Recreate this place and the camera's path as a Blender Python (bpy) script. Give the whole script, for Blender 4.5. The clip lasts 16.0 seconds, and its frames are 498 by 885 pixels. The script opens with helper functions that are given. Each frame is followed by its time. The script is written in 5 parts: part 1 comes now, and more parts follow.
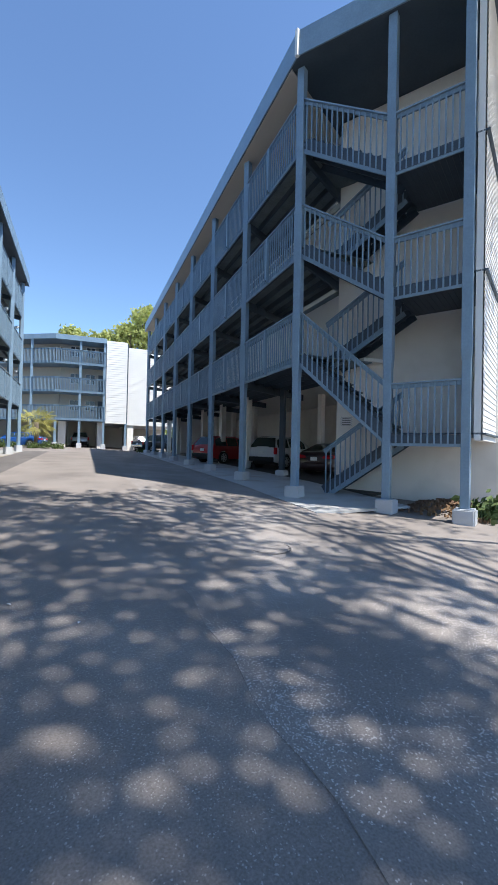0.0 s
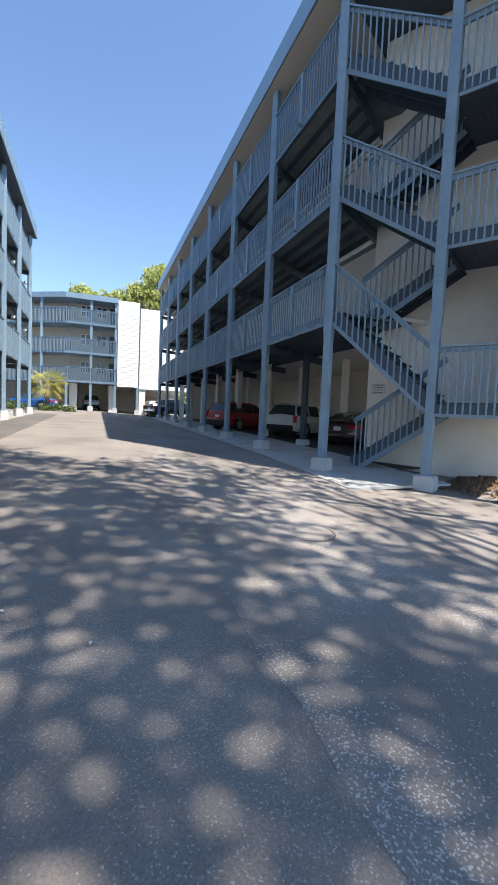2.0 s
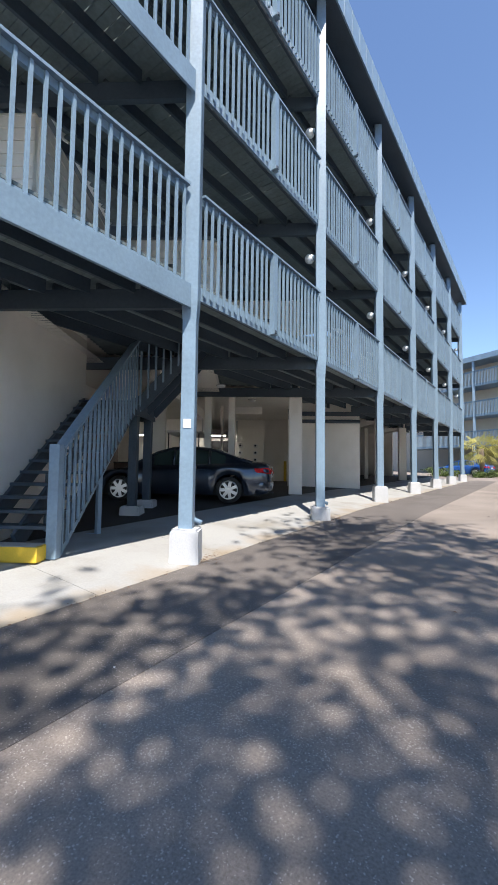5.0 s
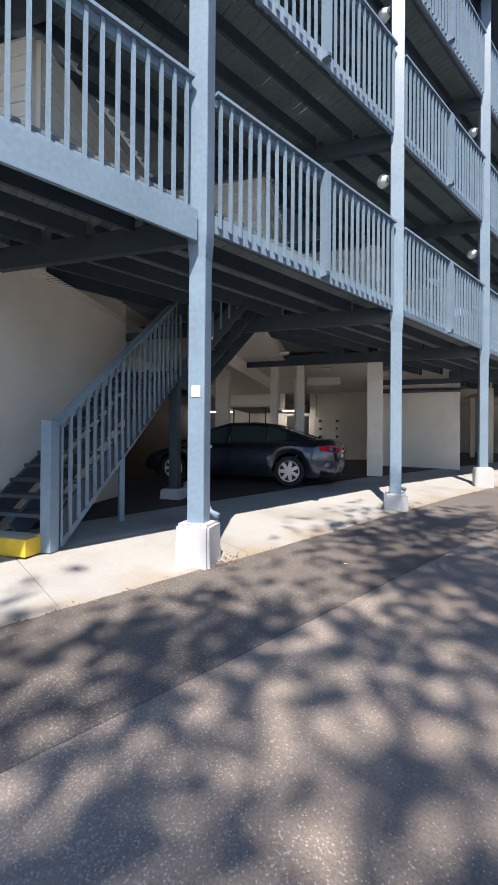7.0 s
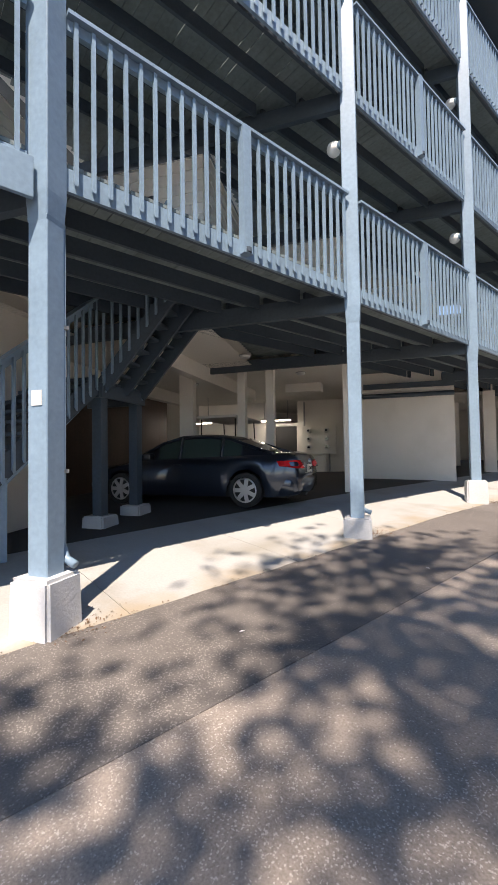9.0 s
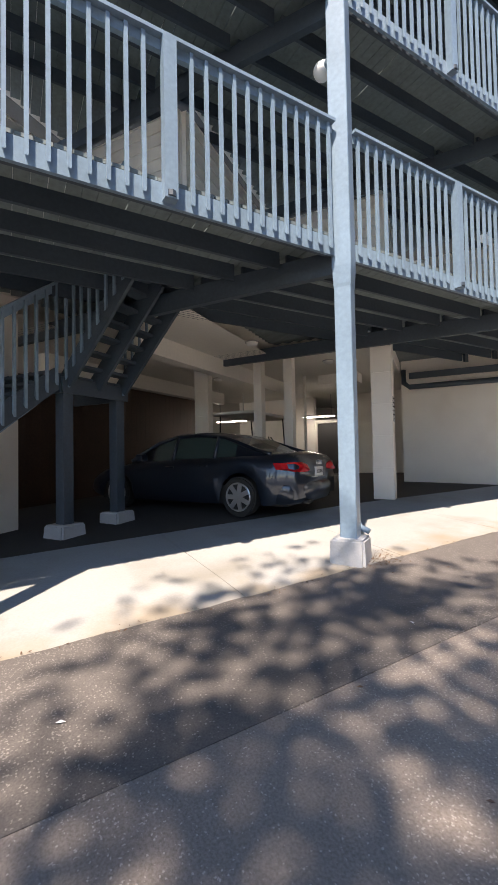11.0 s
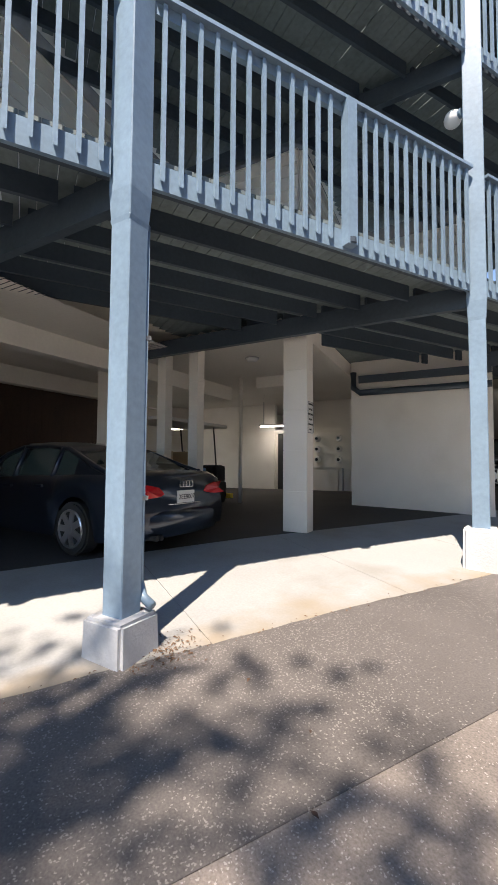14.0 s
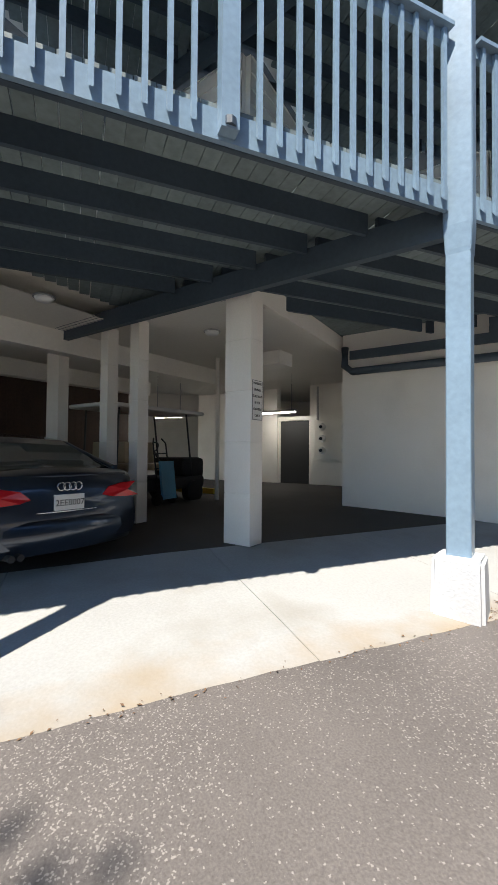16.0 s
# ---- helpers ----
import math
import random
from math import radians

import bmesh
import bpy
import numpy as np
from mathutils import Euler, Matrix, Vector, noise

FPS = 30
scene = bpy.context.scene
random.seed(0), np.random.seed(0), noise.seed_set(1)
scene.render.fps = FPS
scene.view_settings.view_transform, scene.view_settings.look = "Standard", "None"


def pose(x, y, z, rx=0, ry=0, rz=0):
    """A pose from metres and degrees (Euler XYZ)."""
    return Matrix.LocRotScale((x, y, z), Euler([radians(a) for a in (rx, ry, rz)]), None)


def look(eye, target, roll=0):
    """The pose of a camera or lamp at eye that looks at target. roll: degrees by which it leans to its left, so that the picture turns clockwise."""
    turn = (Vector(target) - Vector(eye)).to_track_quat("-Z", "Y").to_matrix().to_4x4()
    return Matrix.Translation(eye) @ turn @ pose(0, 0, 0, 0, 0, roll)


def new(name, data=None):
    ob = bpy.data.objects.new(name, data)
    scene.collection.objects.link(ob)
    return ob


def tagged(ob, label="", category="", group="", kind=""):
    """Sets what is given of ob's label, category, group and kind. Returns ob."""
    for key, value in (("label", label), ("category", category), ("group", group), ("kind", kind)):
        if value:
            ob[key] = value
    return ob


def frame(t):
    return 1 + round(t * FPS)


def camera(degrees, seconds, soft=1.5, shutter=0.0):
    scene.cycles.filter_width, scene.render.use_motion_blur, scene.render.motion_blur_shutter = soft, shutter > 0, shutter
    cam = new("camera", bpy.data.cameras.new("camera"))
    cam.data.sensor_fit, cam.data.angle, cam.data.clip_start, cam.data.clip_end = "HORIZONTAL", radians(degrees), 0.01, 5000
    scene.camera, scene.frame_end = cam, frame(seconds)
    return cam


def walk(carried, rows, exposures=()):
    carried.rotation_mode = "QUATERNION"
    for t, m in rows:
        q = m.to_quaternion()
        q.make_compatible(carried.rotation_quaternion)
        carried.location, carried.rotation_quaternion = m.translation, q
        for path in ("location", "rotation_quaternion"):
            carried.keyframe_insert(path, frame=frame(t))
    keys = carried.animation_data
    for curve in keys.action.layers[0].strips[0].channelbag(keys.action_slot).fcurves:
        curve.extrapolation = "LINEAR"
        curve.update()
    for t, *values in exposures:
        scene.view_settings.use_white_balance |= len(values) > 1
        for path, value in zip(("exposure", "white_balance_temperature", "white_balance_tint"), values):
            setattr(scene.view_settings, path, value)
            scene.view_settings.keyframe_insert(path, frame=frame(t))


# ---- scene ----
cam = camera(61.8, 16.0)
EXPOSURES = [
    (0.0, 0.8, 6150, 10), (1.0, 0.95, 6300, 10), (2.0, 1.05, 6600, 10), (2.5, 1.15, 6800, 10), (3.5, 1.0, 6600, 10), (5.0, 0.9, 6550, 13), (7.5, 1.0, 7000, 17), (9.0, 1.1, 7300, 18),
    (12.5, 1.2, 7400, 19), (14.5, 1.1, 6900, 15), (16.0, 1.1, 6600, 11),
]
PATH = [
    (0, (-0.155, -0.302, 1.198), (0.585, 1.556, 1.22), 1.2),
    (0.5, (-0.058, -0.079, 1.241), (0.682, 1.78, 1.247), 1.9),
    (1, (-0.143, 0.199, 1.256), (0.608, 2.052, 1.225), 1.9),
    (1.5, (-0.23, 0.459, 1.176), (0.521, 2.31, 1.09), 2.2),
    (2, (-0.154, 0.701, 1.19), (0.544, 2.571, 1.052), 2.5),
    (2.5, (-0.078, 1.078, 1.179), (0.369, 3.025, 1.064), 2.6),
    (3, (-0.151, 1.378, 1.146), (-0.018, 3.372, 1.073), 1.3),
    (3.5, (-0.159, 1.673, 1.115), (-0.315, 3.665, 1.041), -0.3),
    (4, (-0.159, 1.943, 1.179), (-0.803, 3.836, 1.136), 1.6),
    (4.5, (-0.274, 2.203, 1.177), (-1.294, 3.923, 1.202), 1.1),
    (5, (-0.361, 2.497, 1.207), (-1.498, 4.138, 1.332), 0.7),
    (5.2, (-0.352, 2.648, 1.205), (-1.557, 4.237, 1.355), 1.2),
    (7.5, (-0.583, 4.492, 1.267), (-2.077, 5.822, 1.255), 0.1),
    (8, (-0.538, 4.947, 1.298), (-1.971, 6.343, 1.311), -0.4),
    (8.5, (-0.543, 5.339, 1.304), (-2.069, 6.631, 1.302), -1.0),
    (9, (-0.643, 5.738, 1.32), (-2.167, 7.031, 1.383), -0.9),
    (9.2, (-0.613, 5.922, 1.345), (-2.12, 7.235, 1.426), -0.8),
    (11.3, (-0.81, 7.765, 1.344), (-2.55, 8.749, 1.403), -1.1),
    (11.5, (-0.86, 7.94, 1.353), (-2.538, 9.027, 1.402), -0.6),
    (12, (-0.927, 8.413, 1.397), (-2.461, 9.693, 1.462), 2.1),
    (12.5, (-0.973, 8.854, 1.396), (-2.586, 10.036, 1.43), 2.4),
    (13, (-1.062, 9.32, 1.439), (-2.678, 10.494, 1.541), 1.9),
    (13.5, (-1.085, 9.773, 1.465), (-2.757, 10.863, 1.588), 1.4),
    (14, (-1.174, 10.192, 1.476), (-2.93, 11.144, 1.577), 0.4),
    (14.5, (-1.285, 10.686, 1.515), (-3.099, 11.523, 1.603), 0.4),
    (15, (-1.366, 11.158, 1.538), (-3.226, 11.891, 1.582), 0.8),
    (15.5, (-1.612, 11.599, 1.572), (-3.475, 12.325, 1.609), 1.0),
    (16, (-1.72, 12.071, 1.571), (-3.568, 12.835, 1.614), 0.5),
]
walk(cam, [(t, look(eye, target, roll)) for t, eye, target, roll in PATH], EXPOSURES)

# ---- light ----
world = bpy.data.worlds.new("sky")
scene.world = world
world.use_nodes = True
SUN = Vector((0.385, -0.42, 1.0)).normalized()
wn = world.node_tree
sky = wn.nodes.new("ShaderNodeTexSky")
sky.sky_type, sky.sun_disc = "NISHITA", False
sky.sun_elevation = math.asin(SUN.z)
sky.sun_rotation = math.atan2(SUN.x, SUN.y)
sky.air_density, sky.dust_density, sky.ozone_density = 1.0, 0.0, 4.5
wn.nodes["Background"].inputs["Strength"].default_value = 0.13
wn.links.new(sky.outputs[0], wn.nodes["Background"].inputs[0])
sun = new("sun", bpy.data.lights.new("sun", "SUN"))
sun.data.energy, sun.data.angle, sun.data.color = 4.7, radians(0.55), (1.0, 0.95, 0.87)
sun.matrix_world = look(SUN * 60, (0, 0, 0))


# ---- materials ----
def material(name, base, rough=0.7, metal=0.0, grain=30.0, vary=0.12, blotch=1.5, bump=0.15, tint=None, tint_amount=0.0, random_amount=0.0, coat=0.0):
    """A surface with fine grain, broad blotches, optional stain colour and a change from piece to piece."""
    m = bpy.data.materials.new(name)
    m.use_nodes = True
    t = m.node_tree
    b = t.nodes["Principled BSDF"]
    geo = t.nodes.new("ShaderNodeNewGeometry")
    n1, n2 = t.nodes.new("ShaderNodeTexNoise"), t.nodes.new("ShaderNodeTexNoise")
    n1.inputs["Scale"].default_value, n1.inputs["Detail"].default_value = grain, 6
    n2.inputs["Scale"].default_value, n2.inputs["Detail"].default_value = blotch, 5
    for n in (n1, n2):
        t.links.new(geo.outputs["Position"], n.inputs["Vector"])
    add = t.nodes.new("ShaderNodeMath")
    add.operation = "ADD"
    t.links.new(n1.outputs[0], add.inputs[0])
    t.links.new(n2.outputs[0], add.inputs[1])
    rng = t.nodes.new("ShaderNodeMapRange")
    rng.inputs["From Min"].default_value, rng.inputs["From Max"].default_value = 0.6, 1.4
    rng.inputs["To Min"].default_value, rng.inputs["To Max"].default_value = 1 - vary, 1 + vary
    t.links.new(add.outputs[0], rng.inputs["Value"])
    hsv = t.nodes.new("ShaderNodeHueSaturation")
    hsv.inputs["Color"].default_value = (*base, 1)
    value = rng.outputs[0]
    if random_amount:
        info = t.nodes.new("ShaderNodeObjectInfo")
        r2 = t.nodes.new("ShaderNodeMapRange")
        r2.inputs["To Min"].default_value, r2.inputs["To Max"].default_value = 1 - random_amount, 1 + random_amount
        t.links.new(info.outputs["Random"], r2.inputs["Value"])
        mul = t.nodes.new("ShaderNodeMath")
        mul.operation = "MULTIPLY"
        t.links.new(value, mul.inputs[0])
        t.links.new(r2.outputs[0], mul.inputs[1])
        value = mul.outputs[0]
    t.links.new(value, hsv.inputs["Value"])
    colour = hsv.outputs[0]
    if tint:
        n3 = t.nodes.new("ShaderNodeTexNoise")
        n3.inputs["Scale"].default_value, n3.inputs["Detail"].default_value = 0.9, 8
        t.links.new(geo.outputs["Position"], n3.inputs["Vector"])
        r3 = t.nodes.new("ShaderNodeMapRange")
        r3.inputs["From Min"].default_value, r3.inputs["From Max"].default_value = 0.5, 0.72
        r3.inputs["To Max"].default_value = tint_amount
        t.links.new(n3.outputs[0], r3.inputs["Value"])
        mix = t.nodes.new("ShaderNodeMixRGB")
        mix.inputs["Color2"].default_value = (*tint, 1)
        t.links.new(r3.outputs[0], mix.inputs["Fac"])
        t.links.new(colour, mix.inputs["Color1"])
        colour = mix.outputs[0]
    t.links.new(colour, b.inputs["Base Color"])
    b.inputs["Roughness"].default_value, b.inputs["Metallic"].default_value = rough, metal
    b.inputs["Coat Weight"].default_value = coat
    if bump:
        bp = t.nodes.new("ShaderNodeBump")
        bp.inputs["Strength"].default_value, bp.inputs["Distance"].default_value = bump, 0.01
        t.links.new(n1.outputs[0], bp.inputs["Height"])
        t.links.new(bp.outputs[0], b.inputs["Normal"])
    return m


def asphalt_material(name, base, fleck, fleck_amount, scale=110, most=0.34):
    """Rolled asphalt: dark binder, pale stone flecks, worn lighter patches and fine cracks."""
    m = material(name, base, 0.82, grain=90, vary=0.45, blotch=0.6, bump=0.3)
    t = m.node_tree
    b = t.nodes["Principled BSDF"]
    geo = t.nodes["Geometry"]
    source = b.inputs["Base Color"].links[0].from_socket
    vor = t.nodes.new("ShaderNodeTexVoronoi")
    vor.inputs["Scale"].default_value = scale
    warp = t.nodes.new("ShaderNodeTexNoise")
    warp.inputs["Scale"].default_value, warp.inputs["Detail"].default_value = scale * 1.3, 3
    shift = t.nodes.new("ShaderNodeVectorMath")
    shift.operation = "MULTIPLY_ADD"
    shift.inputs[1].default_value = (1.6 / scale,) * 3
    t.links.new(geo.outputs["Position"], warp.inputs["Vector"])
    t.links.new(warp.outputs["Color"], shift.inputs[0])
    t.links.new(geo.outputs["Position"], shift.inputs[2])
    t.links.new(shift.outputs[0], vor.inputs["Vector"])
    wear = t.nodes.new("ShaderNodeTexNoise")
    wear.inputs["Scale"].default_value, wear.inputs["Detail"].default_value = 0.55, 6
    t.links.new(geo.outputs["Position"], wear.inputs["Vector"])
    lim = t.nodes.new("ShaderNodeMapRange")
    lim.inputs["From Min"].default_value, lim.inputs["From Max"].default_value = 0.42, 0.62
    lim.inputs["To Min"].default_value, lim.inputs["To Max"].default_value = 0.03, most
    t.links.new(wear.outputs[0], lim.inputs["Value"])
    less = t.nodes.new("ShaderNodeMath")
    less.operation = "LESS_THAN"
    sep = t.nodes.new("ShaderNodeSeparateColor")
    t.links.new(vor.outputs["Color"], sep.inputs[0])
    t.links.new(sep.outputs[0], less.inputs[0])
    t.links.new(lim.outputs[0], less.inputs[1])
    near = t.nodes.new("ShaderNodeMath")
    near.operation = "LESS_THAN"
    near.inputs[1].default_value = 0.55
    t.links.new(vor.outputs["Distance"], near.inputs[0])
    both = t.nodes.new("ShaderNodeMath")
    both.operation = "MULTIPLY"
    t.links.new(less.outputs[0], both.inputs[0])
    t.links.new(near.outputs[0], both.inputs[1])
    amt = t.nodes.new("ShaderNodeMath")
    amt.operation = "MULTIPLY"
    amt.inputs[1].default_value = fleck_amount
    t.links.new(both.outputs[0], amt.inputs[0])
    mix = t.nodes.new("ShaderNodeMixRGB")
    mix.inputs["Color2"].default_value = (*fleck, 1)
    t.links.new(amt.outputs[0], mix.inputs["Fac"])
    t.links.new(source, mix.inputs["Color1"])
    t.links.new(mix.outputs[0], b.inputs["Base Color"])
    return m


def glass_material(name, tint=(0.03, 0.04, 0.05)):
    m = bpy.data.materials.new(name)
    m.use_nodes = True
    b = m.node_tree.nodes["Principled BSDF"]
    b.inputs["Base Color"].default_value = (*tint, 1)
    b.inputs["Roughness"].default_value = 0.04
    b.inputs["Specular IOR Level"].default_value = 0.6
    return m


M_ASPHALT = asphalt_material("asphalt", (0.215, 0.184, 0.16), (0.5, 0.46, 0.42), 0.55, 120, 0.22)
M_COARSE = asphalt_material("coarse_asphalt", (0.225, 0.196, 0.174), (0.6, 0.55, 0.51), 0.75, 95, 0.45)
M_NEWER = asphalt_material("newer_asphalt", (0.115, 0.102, 0.093), (0.36, 0.33, 0.3), 0.55, 105, 0.24)
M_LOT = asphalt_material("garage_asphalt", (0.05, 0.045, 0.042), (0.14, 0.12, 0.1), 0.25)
M_CONCRETE = material("concrete", (0.455, 0.45, 0.43), 0.85, grain=45, vary=0.1, blotch=0.8, bump=0.25, tint=(0.3, 0.24, 0.16), tint_amount=0.6)
M_APRON = material("apron_concrete", (0.325, 0.328, 0.318), 0.85, grain=45, vary=0.12, blotch=0.8, bump=0.25, tint=(0.2, 0.18, 0.14), tint_amount=0.6)


def edge_stain(m, x0, x1, colour):
    """Rusty soil washed over the slab edge in an uneven band between x0 and x1."""
    t = m.node_tree
    b = t.nodes["Principled BSDF"]
    source = b.inputs["Base Color"].links[0].from_socket
    geo = t.nodes["Geometry"]
    xyz, no, mul, add, rng, mix = (t.nodes.new("ShaderNode" + n) for n in ("SeparateXYZ", "TexNoise", "Math", "Math", "MapRange", "MixRGB"))
    t.links.new(geo.outputs["Position"], xyz.inputs[0])
    t.links.new(geo.outputs["Position"], no.inputs["Vector"])
    no.inputs["Scale"].default_value, no.inputs["Detail"].default_value = 1.7, 9
    mul.operation, add.operation = "MULTIPLY_ADD", "ADD"
    mul.inputs[1].default_value, mul.inputs[2].default_value = 1.5, -0.75
    t.links.new(no.outputs[0], mul.inputs[0])
    t.links.new(mul.outputs[0], add.inputs[0])
    t.links.new(xyz.outputs["X"], add.inputs[1])
    rng.inputs["From Min"].default_value, rng.inputs["From Max"].default_value = x0, x1
    rng.inputs["To Max"].default_value = 0.6
    t.links.new(add.outputs[0], rng.inputs["Value"])
    t.links.new(rng.outputs[0], mix.inputs["Fac"])
    t.links.new(source, mix.inputs["Color1"])
    mix.inputs["Color2"].default_value = (*colour, 1)
    t.links.new(mix.outputs[0], b.inputs["Base Color"])


edge_stain(M_APRON, -4.4, -3.95, (0.27, 0.195, 0.105))
M_BLUE = material("blue_grey_paint", (0.2, 0.288, 0.37), 0.36, grain=22, vary=0.16, blotch=2.0, bump=0.12, random_amount=0.05)
# M_BLUE at a quarter value: shade under decks and stairs put into the colour
M_DARKBLUE = material("shaded_dark_blue_paint", (0.05, 0.072, 0.095), 0.5, grain=22, vary=0.2, blotch=1.5, bump=0.15)
M_DECK = material("deck_board_paint", (0.165, 0.205, 0.21), 0.6, grain=16, vary=0.25, blotch=2.5, bump=0.2, random_amount=0.1)
M_WHITE = material("white_masonry_paint", (0.85, 0.81, 0.74), 0.8, grain=60, vary=0.06, blotch=1.2, bump=0.3, tint=(0.5, 0.44, 0.36), tint_amount=0.25)
M_PLINTH = material("white_plinth_paint", (0.5, 0.51, 0.52), 0.75, grain=40, vary=0.08, blotch=3, bump=0.4, tint=(0.4, 0.36, 0.3), tint_amount=0.3)
M_SIDING = material("white_siding", (0.74, 0.73, 0.7), 0.65, grain=25, vary=0.05, blotch=0.7, bump=0.08)
M_BEIGE = material("beige_siding", (0.5, 0.46, 0.4), 0.7, grain=25, vary=0.06, blotch=0.7, bump=0.08)
M_SOFFIT = material("white_soffit_panel", (0.86, 0.83, 0.76), 0.6, grain=20, vary=0.05, blotch=0.9, bump=0.05)
M_GLASS = glass_material("window_glass")
M_CAR_GLASS = glass_material("tinted_car_glass", (0.035, 0.055, 0.05))
M_DARK = material("dark_rubber", (0.02, 0.02, 0.02), 0.75, grain=50, vary=0.2, bump=0.1)
M_BROWN = material("brown_wood", (0.06, 0.03, 0.018), 0.6, grain=18, vary=0.3, bump=0.2)
M_TAN = material("tan_vinyl", (0.5, 0.37, 0.22), 0.5, grain=40, vary=0.1, bump=0.1)
M_YELLOW = material("yellow_paint", (0.72, 0.48, 0.04), 0.6, grain=40, vary=0.1, bump=0.1)
M_SIGN = material("sign_white", (0.72, 0.71, 0.68), 0.5, grain=10, vary=0.03, bump=0)
M_INK = material("black_print", (0.03, 0.03, 0.03), 0.6, grain=10, vary=0.05, bump=0)
M_METAL = material("grey_metal", (0.42, 0.42, 0.41), 0.45, 0.6, grain=30, vary=0.1, bump=0.05)
M_CHROME = material("chrome", (0.75, 0.75, 0.76), 0.15, 1.0, grain=10, vary=0.03, bump=0)
M_ALLOY = material("silver_alloy", (0.6, 0.6, 0.61), 0.3, 0.9, grain=10, vary=0.03, bump=0)
M_LAMP = material("white_lamp_glass", (0.82, 0.82, 0.8), 0.6, grain=10, vary=0.02, bump=0)
M_BARK = material("bark", (0.13, 0.1, 0.075), 0.9, grain=14, vary=0.35, bump=0.8)
M_LEAF = material("green_leaves", (0.12, 0.17, 0.05), 0.6, grain=5, vary=0.35, blotch=0.7, bump=0)
M_FARLEAF = material("sunlit_leaves", (0.46, 0.49, 0.17), 0.6, grain=3, vary=0.4, blotch=0.5, bump=0)
M_PALM = material("palm_leaves", (0.45, 0.42, 0.13), 0.6, grain=8, vary=0.3, bump=0)
def translucent(m, amount):
    t = m.node_tree
    b, out = t.nodes["Principled BSDF"], t.nodes["Material Output"]
    tr, mix = t.nodes.new("ShaderNodeBsdfTranslucent"), t.nodes.new("ShaderNodeMixShader")
    mix.inputs[0].default_value = amount
    t.links.new(b.inputs["Base Color"].links[0].from_socket, tr.inputs["Color"])
    t.links.new(b.outputs[0], mix.inputs[1])
    t.links.new(tr.outputs[0], mix.inputs[2])
    t.links.new(mix.outputs[0], out.inputs["Surface"])


for leafy in (M_LEAF, M_FARLEAF, M_PALM):
    translucent(leafy, 0.45)
M_MULCH = material("brown_mulch", (0.13, 0.075, 0.045), 0.95, grain=35, vary=0.5, bump=1.0, tint=(0.4, 0.25, 0.12), tint_amount=0.5)
M_GRASS = material("grass", (0.09, 0.13, 0.04), 0.9, grain=20, vary=0.4, bump=0.6)


# ---- building blocks ----
def box(bm, x0, y0, z0, x1, y1, z1, bevel=0.0):
    m = Matrix.Translation(((x0 + x1) / 2, (y0 + y1) / 2, (z0 + z1) / 2)) @ Matrix.Diagonal((abs(x1 - x0), abs(y1 - y0), abs(z1 - z0), 1))
    r = bmesh.ops.create_cube(bm, size=1, matrix=m)
    if bevel:
        edges = list({e for v in r["verts"] for e in v.link_edges})
        bmesh.ops.bevel(bm, geom=edges, offset=bevel, segments=2, affect="EDGES", profile=0.6)


def bar(bm, p, q, w, h, side=None):
    """A straight timber of width w and height h from p to q."""
    p, q = Vector(p), Vector(q)
    f = (q - p).normalized()
    s = Vector(side) if side else f.cross(Vector((0, 0, 1)))
    if s.length < 1e-4:
        s = Vector((1, 0, 0))
    s.normalize()
    u = s.cross(f)
    rot = Matrix((s, f, u)).transposed().to_4x4()
    m = Matrix.Translation((p + q) / 2) @ rot @ Matrix.Diagonal((w, (q - p).length, h, 1))
    bmesh.ops.create_cube(bm, size=1, matrix=m)


def tube(bm, points, r, seg=8):
    """A round bar along points."""
    rings = []
    pts = [Vector(p) for p in points]
    for i, p in enumerate(pts):
        f = (pts[min(i + 1, len(pts) - 1)] - pts[max(i - 1, 0)]).normalized()
        s = f.cross(Vector((0, 0, 1)))
        if s.length < 1e-3:
            s = f.cross(Vector((0, 1, 0)))
        s.normalize()
        u = s.cross(f)
        rr = r[i] if isinstance(r, (list, tuple)) else r
        rings.append([bm.verts.new(p + rr * (math.cos(2 * math.pi * k / seg) * s + math.sin(2 * math.pi * k / seg) * u)) for k in range(seg)])
    for a, b in zip(rings, rings[1:]):
        for k in range(seg):
            bm.faces.new((a[k], a[(k + 1) % seg], b[(k + 1) % seg], b[k]))
    bm.faces.new(rings[0][::-1])
    bm.faces.new(rings[-1])


def prism(bm, outline, z0, z1):
    """An upright prism on an outline of (x, y), counter-clockwise."""
    lo = [bm.verts.new((x, y, z0)) for x, y in outline]
    hi = [bm.verts.new((x, y, z1)) for x, y in outline]
    n = len(outline)
    for i in range(n):
        bm.faces.new((lo[i], lo[(i + 1) % n], hi[(i + 1) % n], hi[i]))
    bm.faces.new(lo[::-1])
    bm.faces.new(hi)


def mesh_of(name, bm, mat, smooth=False):
    bmesh.ops.recalc_face_normals(bm, faces=bm.faces)
    me = bpy.data.meshes.new(name)
    bm.to_mesh(me)
    bm.free()
    me.materials.append(mat)
    if smooth:
        for p in me.polygons:
            p.use_smooth = True
    return me


def part(name, bm, mat, parent, label="", smooth=False):
    ob = new(name, mesh_of(name, bm, mat, smooth))
    ob.parent = parent
    if label:
        ob["label"] = label
    return ob


def thing(name, label, category, at=(0, 0, 0), group="", kind="", rz=0):
    ob = new(name)
    ob.empty_display_size = 0.2
    ob.matrix_world = pose(*at, 0, 0, rz)
    return tagged(ob, label, category, group, kind)


def setting(name, bm, mat, label, category):
    ob = new(name, mesh_of(name, bm, mat))
    return tagged(ob, label, category, kind="structure")


